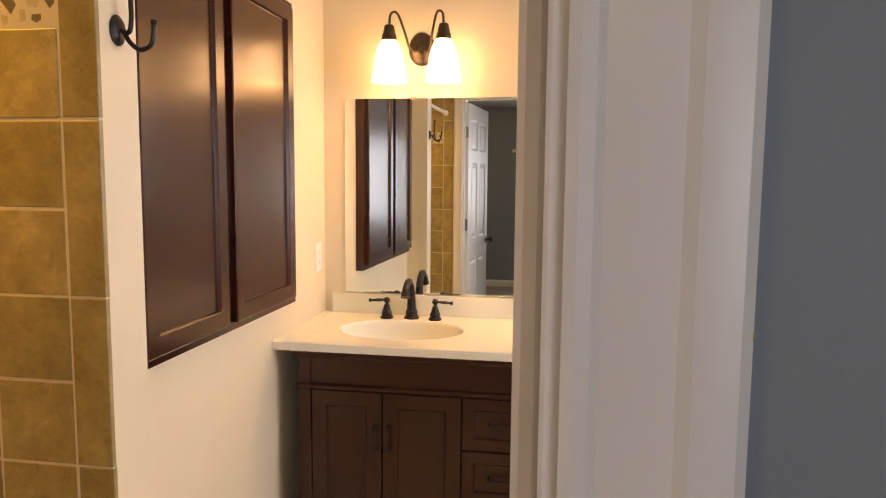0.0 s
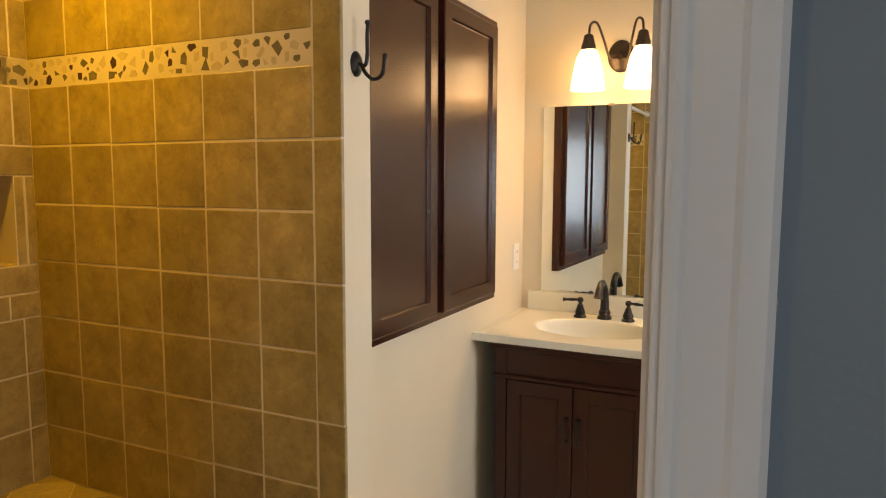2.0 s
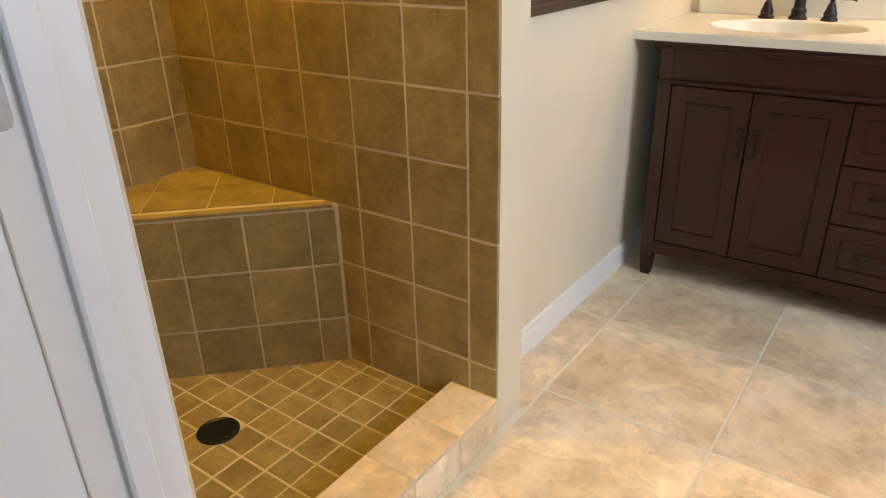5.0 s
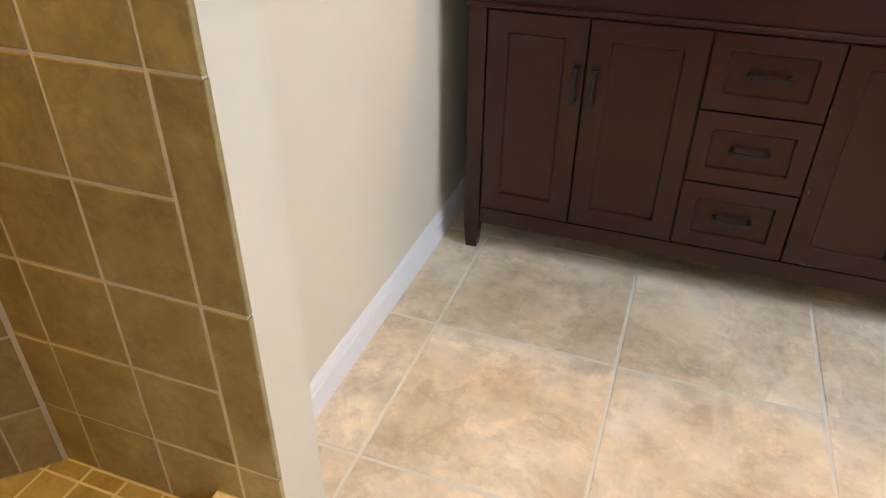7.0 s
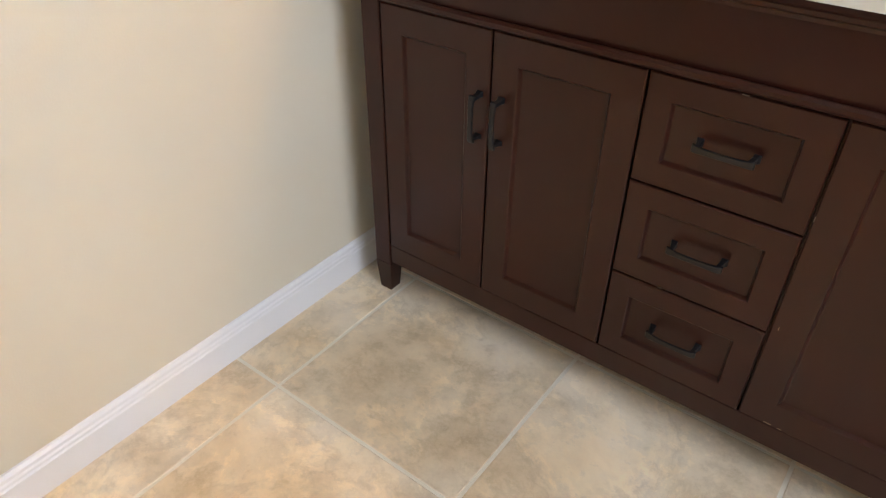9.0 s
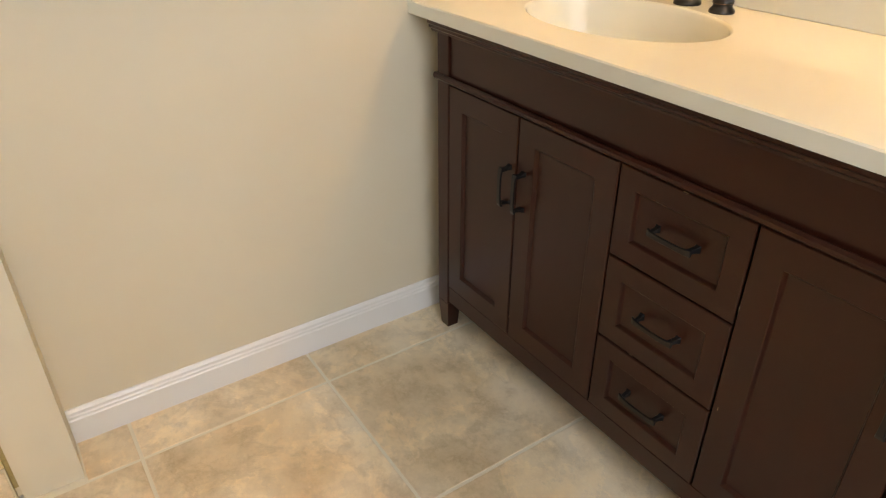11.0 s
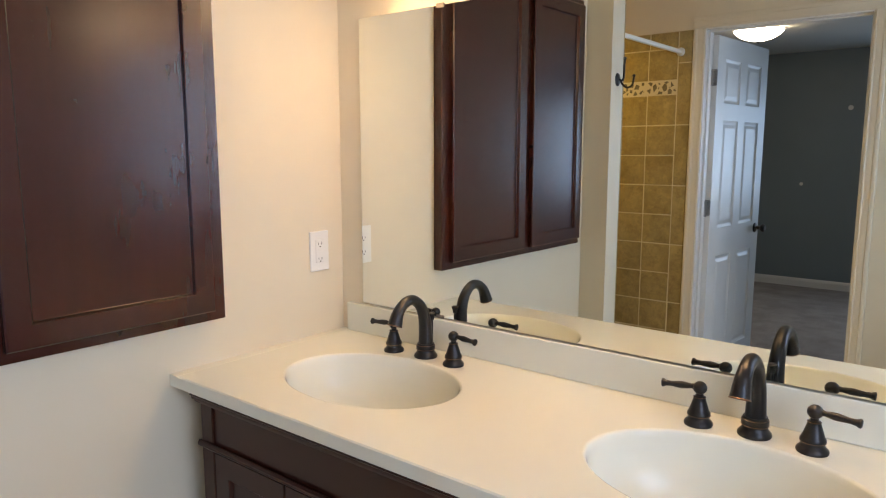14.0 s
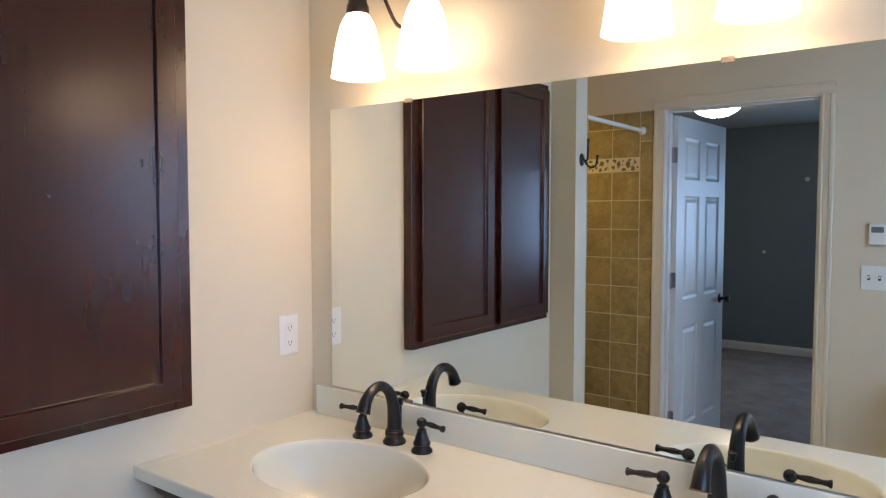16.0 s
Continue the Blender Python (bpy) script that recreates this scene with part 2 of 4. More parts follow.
def loops(bm, put, u0, v0, u1, v1, steps, back=None):
    """Nested rectangles: each step is (inset, depth); the last is filled. put(u, v, depth) gives the place."""
    rings = []
    for inset, depth in steps:
        rings.append([bm.verts.new(put(u, v, depth)) for u, v in ((u0 + inset, v0 + inset), (u1 - inset, v0 + inset), (u1 - inset, v1 - inset), (u0 + inset, v1 - inset))])
    for a, b in zip(rings, rings[1:]):
        for k in range(4):
            bm.faces.new((a[k], a[(k + 1) % 4], b[(k + 1) % 4], b[k]))
    bm.faces.new(rings[-1])
    if back:
        bm.faces.new(list(reversed(rings[0])))
    return bm


def curve_points(ctrl, n):
    """Points on a smooth curve through the control points."""
    out, c = [], [Vector(p) for p in ctrl]
    c = [2 * c[0] - c[1]] + c + [2 * c[-1] - c[-2]]
    for i in range(1, len(c) - 2):
        for k in range(n):
            t = k / n
            out.append(0.5 * ((2 * c[i]) + (c[i + 1] - c[i - 1]) * t + (2 * c[i - 1] - 5 * c[i] + 4 * c[i + 1] - c[i + 2]) * t * t + (3 * c[i] - c[i - 1] - 3 * c[i + 1] + c[i + 2]) * t ** 3))
    return out + [c[-2]]


# ---- the shell ----
WEST, NORTH, EAST, DOORWALL, BEDWALL = 0.936, 4.074, 3.30, 1.538, 1.422
STUB_X, SHOWER_Y, STUB_Y, SHOWER_X = 1.067, 2.415, 2.542, -0.052
TOP = 2.44
JAMB_L, JAMB_R, HEAD = 1.137, 1.925, 2.095
PITCH = 0.1725
TILE_T = 0.010


def wall(name, rows, mat, label):
    ob = part(name, boxes(*rows), mat)
    return tagged(ob, label, "wall", kind="structure")


wall_west = wall("wall_west", [(0.84, STUB_Y - 0.02, 0, WEST, NORTH, TOP)], WALL, "beige painted wall beside the vanity with a recessed cabinet")
wall_stub = wall("wall_stub", [(-0.20, SHOWER_Y + TILE_T, 0, STUB_X, STUB_Y, TOP)], WALL, "beige painted end of the shower wall")
wall_north = wall("wall_north", [(0.84, NORTH, 0, EAST + 0.12, NORTH + 0.12, TOP)], WALL, "beige painted wall behind the double vanity and mirror")
wall_east = wall("wall_east", [(EAST, BEDWALL, 0, EAST + 0.12, 2.10, TOP), (EAST, 3.50, 0, EAST + 0.12, NORTH, TOP), (EAST, 2.10, 0, EAST + 0.12, 3.50, 0.95), (EAST, 2.10, 2.05, EAST + 0.12, 3.50, TOP)], WALL, "beige painted outer wall with a window opening")
wall_shower_side = wall("wall_shower_side", [(-0.20, DOORWALL, 0, SHOWER_X - 0.0015, 2.055, TOP), (-0.20, 2.355, 0, SHOWER_X - 0.0015, SHOWER_Y + TILE_T, TOP),
    (-0.20, 2.055, 0, SHOWER_X - 0.0015, 2.355, 1.222), (-0.20, 2.055, 1.49, SHOWER_X - 0.0015, 2.355, TOP), (-0.20, 2.055, 1.222, -0.16, 2.355, 1.49)], GROUT, "tiled shower side wall with a recessed niche")
MID = (BEDWALL + DOORWALL) / 2
wall_door = wall("wall_door", [(-0.20, MID, 0, JAMB_L - 0.02, DOORWALL, TOP), (JAMB_R + 0.02, MID, 0, EAST, DOORWALL, TOP), (JAMB_L - 0.02, MID, HEAD + 0.02, JAMB_R + 0.02, DOORWALL, TOP)], WALL, "beige painted wall round the bathroom door")
wall_bedroom_door = wall("wall_bedroom_door", [(-1.6, BEDWALL, 0, JAMB_L - 0.02, MID, TOP), (JAMB_R + 0.02, BEDWALL, 0, 4.5, MID, TOP), (JAMB_L - 0.02, BEDWALL, HEAD + 0.02, JAMB_R + 0.02, MID, TOP)], BLUE, "blue-grey painted bedroom wall round the bathroom door")
wall_bedroom_back = wall("wall_bedroom_back", [(-1.72, -2.62, 0, 2.6, -2.5, TOP), (4.0, -2.62, 0, 4.62, -2.5, TOP), (2.6, -2.62, 0, 4.0, -2.5, 0.85), (2.6, -2.62, 2.05, 4.0, -2.5, TOP)], BLUE, "blue-grey painted bedroom wall with small filled spots and a window")
wall_bedroom_west = wall("wall_bedroom_west", [(-1.72, -2.5, 0, -1.6, MID, TOP)], BLUE, "blue-grey painted bedroom wall")
wall_bedroom_east = wall("wall_bedroom_east", [(4.5, -2.5, 0, 4.62, MID, TOP)], BLUE, "blue-grey painted side wall of the bedroom")
tagged(part("ceiling", boxes((-0.20, DOORWALL - 0.05, TOP, EAST + 0.12, NORTH + 0.12, TOP + 0.1)), CEILING), "white painted bathroom ceiling", "ceiling", kind="structure")
tagged(part("ceiling_bedroom", boxes((-1.72, -2.62, TOP, 4.62, DOORWALL - 0.05, TOP + 0.1)), CEILING), "white painted bedroom ceiling", "ceiling", kind="structure")
floor = tagged(part("floor", boxes((0.84, MID, -0.12, EAST, NORTH, -0.0012)), FLOOR_GROUT), "beige stone-look tile floor with sand grout", "floor", kind="structure")
tagged(part("floor_bedroom", boxes((-1.6, -2.5, -0.12, 4.5, MID, 0.004)), CARPET), "grey-brown cut-pile bedroom carpet", "carpet", kind="structure")
shower_floor = tagged(part("floor_shower", boxes((SHOWER_X - TILE_T, DOORWALL, -0.12, 0.93, SHOWER_Y + TILE_T, 0.0448)), GROUT), "small brown tile shower floor with a drain", "floor", kind="structure")

BASE_PROFILE = [(u, v * 0.66) for u, v in ((0, 0), (0.014, 0), (0.014, 0.098), (0.0115, 0.104), (0.0115, 0.112), (0.009, 0.118), (0.0085, 0.128), (0.004, 0.138), (0, 0.140))]


def baseboard(name, put, lo, hi):
    return tagged(part(name, prism(bmesh.new(), BASE_PROFILE, lo, hi, put), TRIM), "white painted moulded baseboard", "baseboard", kind="structure")


baseboard("baseboard_west", lambda u, v, w: (WEST + u, w, v), STUB_Y + 0.001, NORTH)
baseboard("baseboard_north", lambda u, v, w: (w, NORTH - u, v), 2.56, EAST)
baseboard("baseboard_door", lambda u, v, w: (w, DOORWALL + u, v), JAMB_R + 0.070, EAST)
baseboard("baseboard_bedroom_back", lambda u, v, w: (w, -2.5 + u, v), -1.6, 4.5)
baseboard("baseboard_bedroom_door", lambda u, v, w: (w, BEDWALL - u, v), JAMB_R + 0.075, 4.5)


def window(name, m, width, height):
    """A framed pane; the opening faces along local -x."""
    w = thing(name, m, "white framed window with a clear pane", "window", kind="structure")
    h, d = width / 2, height
    part("window_frame", boxes((0.06, -h, 0, 0.11, -h + 0.05, d), (0.06, h - 0.05, 0, 0.11, h, d), (0.06, -h + 0.05, 0, 0.11, h - 0.05, 0.05), (0.06, -h + 0.05, d - 0.05, 0.11, h - 0.05, d), bevel=0.004), TRIM, w)
    g = part("pane", boxes((0.082, -h + 0.05, 0.05, 0.088, h - 0.05, d - 0.05)), GLASS, w)
    g.visible_shadow = False
    part("window_sill", boxes((-0.05, -h - 0.04, -0.02, 0.06, h + 0.04, 0.0), bevel=0.004), TRIM, w)


window("window_1", pose(EAST, 2.80, 0.95), 1.4, 1.1)
window("window_2", pose(3.3, -2.5, 0.85, 0, 0, -90), 1.4, 1.2)

# ---- door frame, casings and door ----
frame_1 = thing("door_frame", pose(JAMB_L, BEDWALL, 0), "white painted door frame with moulded casing, chipped paint", "door frame", kind="structure")
W = JAMB_R - JAMB_L
D = DOORWALL - BEDWALL
part("jamb", boxes((-0.02, -0.001, 0, 0, D + 0.001, HEAD), bevel=0.0015), TRIM, frame_1)
part("jamb", boxes((W, -0.001, 0, W + 0.02, D + 0.001, HEAD), bevel=0.0015), TRIM, frame_1)
part("head_jamb", boxes((-0.02, -0.001, HEAD, W + 0.02, D + 0.001, HEAD + 0.02), bevel=0.0015), TRIM, frame_1)
part("door_stop", boxes((0, 0.042, 0, 0.011, 0.077, HEAD - 0.011), bevel=0.003), TRIM, frame_1)
part("door_stop", boxes((W - 0.011, 0.042, 0, W, 0.077, HEAD - 0.011), bevel=0.003), TRIM, frame_1)
part("door_stop", boxes((0, 0.042, HEAD - 0.011, W, 0.077, HEAD), bevel=0.003), TRIM, frame_1)
CASING_SHAPE = ((0, 0), (0, 0.009), (0.004, 0.0115), (0.009, 0.0115), (0.012, 0.0095), (0.016, 0.011), (0.036, 0.0135), (0.040, 0.0175), (0.046, 0.0185), (0.054, 0.018), (0.058, 0.015), (0.058, 0))


def casing_side(y, sy, wide, mat):
    """Two legs and a head of moulding round the opening on one face of the wall."""
    outline = [(u * wide, v * 0.8) for u, v in CASING_SHAPE]
    cw = 0.058 * wide
    for x, sx in ((-0.006, -1), (W + 0.006, 1)):
        smooth(part("casing", prism(bmesh.new(), outline, 0, HEAD + 0.006, lambda u, v, w: (x + sx * u, y + sy * v, w)), mat, frame_1), 25)
    smooth(part("head_casing", prism(bmesh.new(), outline, -0.006 - cw, W + 0.006 + cw, lambda u, v, w: (w, y + sy * v, HEAD + 0.006 + u)), mat, frame_1), 25)


casing_side(-0.001, -1, 0.87, TRIM)
casing_side(D + 0.001, 1, 1.08, CREAM_TRIM)
chip = bmesh.new()
lathe(chip, [(0.001, 0.0), (0.0028, 0.0005), (0.0015, 0.0009)], (W + 0.0560, -0.0075, 1.43), 9, Euler((0, radians(90), 0)).to_matrix(), 2.6)
part("chipped_paint", chip, GROUT, frame_1, "small brown chip in the paint")


def hinge_leaf(parent, put, z):
    bm = bmesh.new()
    outline = [(-0.002, 0), (0.023, 0), (0.0288, 0.0025), (0.031, 0.009), (0.031, 0.083), (0.0288, 0.0895), (0.023, 0.092), (-0.002, 0.092)]
    prism(bm, outline, 0.0, 0.0022, lambda u, v, w: put(u, z + v, w))
    leaf = part("hinge", bm, STEEL, parent, "brushed steel hinge leaf with paint marks")
    for u, v in ((0.014, 0.013), (0.025, 0.044), (0.012, 0.079)):
        b = bmesh.new()
        prism(b, [(u + 0.0035 * math.cos(k * math.pi / 5), z + v + 0.0035 * math.sin(k * math.pi / 5)) for k in range(10)], 0.0021, 0.0028, lambda a, c, w: put(a, c, w))
        part("screw", b, SCREW, leaf)
    return leaf


for z in (0.22, 1.052, 1.80):
    leaf = hinge_leaf(frame_1, lambda u, v, w: (w, 0.001 + u, v), z)
    part("knuckle", lathe(bmesh.new(), [(0.0065, z), (0.0065, z + 0.089)], (0.002, -0.006, 0), 14), STEEL, leaf)
part("strike_plate", boxes((W - 0.0015, 0.006, 0.90, W, 0.034, 0.957)), STEEL, frame_1)

# the door stands open into the bedroom
DOOR_W, DOOR_H, DOOR_T = 0.778, 2.070, 0.035
door_1 = thing("door_1", pose(JAMB_L - 0.008, BEDWALL - 0.016, 0.008, 0, 0, -85.5), "white six-panel door standing open into the bedroom", "door", kind="structure")
slab = bmesh.new()
us = [0, 0.110, 0.339, 0.439, 0.668, DOOR_W]
vs = [0, 0.19, 0.80, 0.97, 1.60, 1.70, 1.95, DOOR_H]
for side in (0, 1):
    face = (lambda u, v, d: (u, d, v)) if side == 0 else (lambda u, v, d: (u, DOOR_T - d, v))
    for i in range(5):
        for k in range(7):
            if i in (1, 3) and k in (1, 3, 5):
                loops(slab, face, us[i], vs[k], us[i + 1], vs[k + 1], [(0, 0), (0.004, 0.004), (0.016, 0.008), (0.022, 0.008), (0.042, 0.003)])
            else:
                slab.faces.new([slab.verts.new(face(u, v, 0)) for u, v in ((us[i], vs[k]), (us[i + 1], vs[k]), (us[i + 1], vs[k + 1]), (us[i], vs[k + 1]))])
edge = [slab.verts.new(p) for p in ((0, 0, 0), (DOOR_W, 0, 0), (DOOR_W, 0, DOOR_H), (0, 0, DOOR_H), (0, DOOR_T, 0), (DOOR_W, DOOR_T, 0), (DOOR_W, DOOR_T, DOOR_H), (0, DOOR_T, DOOR_H))]
for q in ((0, 1, 5, 4), (1, 2, 6, 5), (2, 3, 7, 6), (3, 0, 4, 7)):
    slab.faces.new([edge[i] for i in q])
bmesh.ops.remove_doubles(slab, verts=slab.verts, dist=1e-5)
part("slab", slab, TRIM, door_1)
for sy, y in ((-1, 0), (1, DOOR_T)):
    b = bmesh.new()
    turn = Euler((radians(90 if sy < 0 else -90), 0, 0)).to_matrix()
    lathe(b, [(0.032, 0), (0.032, 0.005), (0.026, 0.009), (0.011, 0.012), (0.010, 0.034), (0.019, 0.040), (0.026, 0.050), (0.026, 0.060), (0.018, 0.067)], (DOOR_W - 0.06, y, 0.925), 22, turn)
    smooth(part("door_knob", b, SCONCE_METAL, door_1, "dark bronze door knob"))
for z in (0.212, 1.050, 1.792):
    hinge_leaf(door_1, lambda u, v, w: (-w, 0.004 + u, v), z)

# ---- shower ----
rail = thing("shower_rod", pose(1.0, DOORWALL, 1.985), "white round shower curtain rod across the opening", "curtain rod")
part("rod", tube(bmesh.new(), [(0, 0.012, 0), (0, SHOWER_Y - DOORWALL - 0.002, 0)], [0.0125, 0.0125], 18), PLASTIC, rail)
for y, sgn in ((0.010, 1), (SHOWER_Y - DOORWALL, -1)):
    smooth(part("flange", lathe(bmesh.new(), [(0.024, 0), (0.024, 0.003), (0.019, 0.009), (0.0145, 0.014)], (0, y, 0), 22, Euler((radians(-90 * sgn), 0, 0)).to_matrix()), PLASTIC, rail))

hook = thing("robe_hook", pose(STUB_X, 2.480, 1.756), "dark bronze double robe hook on the wall end", "hook")
smooth(part("plate", lathe(bmesh.new(), [(0.024, 0), (0.024, 0.003), (0.020, 0.007), (0.012, 0.010)], (0, 0, 0), 26, Matrix.Rotation(radians(90), 3, "Y") @ Matrix.Diagonal((1.25, 1, 1))), BRONZE, hook))
up = curve_points([(0.008, 0, 0.0), (0.026, 0, -0.004), (0.032, 0, 0.020), (0.032, 0.0, 0.060), (0.034, 0, 0.088)], 6)
down = curve_points([(0.014, 0, 0.0), (0.028, 0, -0.024), (0.050, 0, -0.038), (0.073, 0, -0.027), (0.080, 0, 0.008)], 6)
smooth(part("upper_prong", tube(bmesh.new(), up, [0.0048] * len(up), 12), BRONZE, hook))
smooth(part("lower_prong", tube(bmesh.new(), down, [0.0048] * len(down), 12), BRONZE, hook))
for x, z in ((0.034, 0.092), (0.080, 0.013)):
    smooth(part("finial", lathe(bmesh.new(), [(0.002, -0.007), (0.0065, -0.003), (0.0075, 0.001), (0.006, 0.005), (0.002, 0.007)], (x, 0, z), 14), BRONZE, hook))

curb = tagged(part("shower_curb", boxes((0.9297, DOORWALL + TILE_T, 0, 1.0747, SHOWER_Y, 0.1137)), GROUT), "tiled shower curb in beige-brown stone tile", "curb", kind="structure")

bench = thing("shower_bench", pose(SHOWER_X, SHOWER_Y, 0.039), "corner shower bench clad in brown stone tile", "bench", kind="structure")
LEG = 0.617
prism_bench = prism(bmesh.new(), [(0.0, 0.0), (0.0, -LEG + 0.0015), (LEG - 0.0015, 0.0)], 0.0, 0.5045, lambda u, v, w: (u, v, w))
part("core", prism_bench, GROUT, bench)

drain = thing("shower_drain", pose(0.50, 1.975, 0.046), "round dark metal shower drain grate", "drain")
smooth(part("rim", lathe(bmesh.new(), [(0.044, 0), (0.054, 0), (0.055, 0.002), (0.053, 0.004), (0.046, 0.003), (0.044, 0.001)], (0, 0, 0), 32, close=False), BRONZE, drain, "dark metal drain rim"))
part("well", lathe(bmesh.new(), [(0.045, -0.004), (0.045, 0.0005)], (0, 0, 0), 28), SLOT, drain)
for k in range(-4, 5):
    h = math.sqrt(max(0.0, 0.045 ** 2 - (k * 0.0098) ** 2))
    part("bar", boxes((k * 0.0098 - 0.0026, -h, 0.0006, k * 0.0098 + 0.0026, h, 0.0028)), BRONZE, drain)

light = thing("recessed_light", pose(0.34, 2.08, TOP), "round white recessed shower downlight, lit", "ceiling light")
smooth(part("trim_ring", lathe(bmesh.new(), [(0.062, -0.004), (0.085, -0.006), (0.092, -0.003), (0.092, 0.0), (0.062, 0.0)], (0, 0, 0), 36, close=False), PLASTIC, light))
part("lens", lathe(bmesh.new(), [(0.063, -0.002), (0.063, 0.0)], (0, 0, 0), 30), DOWNLIGHT, light)

# ---- vanity ----
VX0, VX1, VF = 1.026, 2.492, 3.512
vanity = thing("vanity_cabinet", pose(VX0, VF, 0), "dark cherry wood double vanity cabinet with scuffed edges", "vanity")
VW, VD = VX1 - VX0, NORTH - VF - 0.002
FT = 0.018
carc = bmesh.new()
box(carc, 0.004, FT + 0.004, 0.10, 0.020, VD, 0.845)
box(carc, VW - 0.020, FT + 0.004, 0.10, VW - 0.004, VD, 0.845)
box(carc, 0.020, FT + 0.004, 0.10, VW - 0.020, VD, 0.118)
box(carc, 0.020, VD - 0.008, 0.118, VW - 0.020, VD, 0.845)
box(carc, 0.046, FT + 0.004, 0.118, VW - 0.046, FT + 0.010, 0.845)
part("carcass", carc, WOOD_V, vanity)
POST = 0.046
for x0 in (0.0, VW - POST):
    for y0 in (0.0, VD - POST):
        b = bmesh.new()
        box(b, x0, y0, 0.085, x0 + POST, y0 + POST, 0.845, 0.002)
        part("post", b, WOOD_V, vanity)
        b = bmesh.new()
        lathe(b, [(0.0235, 0.0), (0.0325, 0.085)], (x0 + POST / 2, y0 + POST / 2, 0), 4, Matrix.Rotation(radians(45), 3, "Z"))
        part("leg", b, WOOD_V, vanity)
part("frieze", boxes((POST, 0.006, 0.733, VW - POST, FT + 0.004, 0.845)), WOOD_H, vanity)
CORNICE = [(0, 0.832), (0.004, 0.832), (0.006, 0.838), (0.012, 0.842), (0.013, 0.848), (0.017, 0.852), (0.017, 0.861), (-0.02, 0.861), (-0.02, 0.846), (0, 0.846)]
part("cornice", prism(bmesh.new(), CORNICE, -0.017, VW + 0.017, lambda u, v, w: (w, -u, v)), WOOD_H, vanity)
part("cornice", prism(bmesh.new(), CORNICE, -0.0, VD, lambda u, v, w: (-u, w, v)), WOOD_H, vanity)
part("cornice", prism(bmesh.new(), CORNICE, -0.0, VD, lambda u, v, w: (VW + u, w, v)), WOOD_H, vanity)
BEAD = [(0, 0.722), (0.004, 0.722), (0.008, 0.727), (0.008, 0.733), (0.004, 0.738), (0, 0.738)]
part("waist_bead", prism(bmesh.new(), BEAD, -0.006, VW + 0.006, lambda u, v, w: (w, -u, v)), WOOD_H, vanity)
part("waist_bead", prism(bmesh.new(), BEAD, 0.0, VD, lambda u, v, w: (-u, w, v)), WOOD_H, vanity)
part("apron", boxes((POST, 0.004, 0.092, VW - POST, FT + 0.004, 0.144), bevel=0.002), WOOD_H, vanity)
SHAKER = [(0.0, 0.020), (0.0, 0.0022), (0.0022, 0.0), (0.0525, 0.0), (0.0545, 0.0018), (0.0575, 0.0078), (0.0590, 0.0085)]
SHAKER_D = [(0.0, 0.020), (0.0, 0.0022), (0.0022, 0.0), (0.0410, 0.0), (0.0430, 0.0018), (0.0460, 0.0078), (0.0475, 0.0085)]


def bar_pull(parent, along, centre, label="dark bronze bar pull with flared ends"):
    """A flat bar on two splayed square legs, its ends flared; along 'x' or 'z'."""
    m = Matrix.Identity(3) if along == "x" else Matrix.Rotation(radians(90), 3, "Y")
    c = Vector(centre)

    def bar(name, stations, over):
        """Squared bar through stations of (point, half width, half thickness)."""
        bm = bmesh.new()
        rings = []
        for (x, y), hw, ht, n in stations:
            nx, ny = n
            rings.append([bm.verts.new(c + m @ Vector((x + nx * a * ht, y + ny * a * ht, b * hw))) for a, b in ((-1, -1), (1, -1), (1, 1), (-1, 1))])
        for p, q in zip(rings, rings[1:]):
            for k in range(4):
                bm.faces.new((p[k], p[(k + 1) % 4], q[(k + 1) % 4], q[k]))
        bm.faces.new(list(reversed(rings[0])))
        bm.faces.new(rings[-1])
        bmesh.ops.bevel(bm, geom=list(bm.edges), offset=0.0008, segments=1, affect="EDGES")
        return part(name, bm, BRONZE, over, label if over is parent else "")

    grip = [((x, -0.0275 - rise), hw, 0.0028, (0, 1)) for x, hw, rise in ((-0.0470, 0.0068, -0.0030), (-0.039, 0.0058, 0.0), (-0.025, 0.0048, 0.0015), (0, 0.0044, 0.0020), (0.025, 0.0048, 0.0015), (0.039, 0.0058, 0.0), (0.0470, 0.0068, -0.0030))]
    pull = bar("handle", grip, parent)
    for s in (-1, 1):
        leg = [((s * 0.043, 0.0), 0.0075, 0.0060, (1, 0)), ((s * 0.0415, -0.008), 0.0052, 0.0040, (1, 0)), ((s * 0.0390, -0.0255), 0.0046, 0.0034, (1, 0))]
        bar("foot", leg, pull)
    return pull


def leaf_front(name, x0, z0, x1, z1, steps, mat):
    return part(name, loops(bmesh.new(), lambda u, v, d: (u, d, v), x0, z0, x1, z1, steps, back=True), mat, vanity)


LX = [0.048, 0.309, 0.593, 0.873, 1.157, 1.418]
GAP = 0.002
for i, pull_x in ((0, LX[1] - 0.021), (1, LX[1] + 0.026), (3, LX[4] - 0.026), (4, LX[4] + 0.026)):
    d = leaf_front("door", LX[i] + GAP, 0.148, LX[i + 1] - GAP, 0.718, SHAKER, WOOD_V)
    bar_pull(d, "z", (pull_x, 0.0, 0.555))
for z0, z1 in ((0.531, 0.718), (0.339, 0.527), (0.148, 0.335)):
    d = leaf_front("drawer", LX[2] + GAP, z0, LX[3] - GAP, z1, SHAKER_D, WOOD_H)
    bar_pull(d, "x", ((LX[2] + LX[3]) / 2, 0.0095, (z0 + z1) / 2))

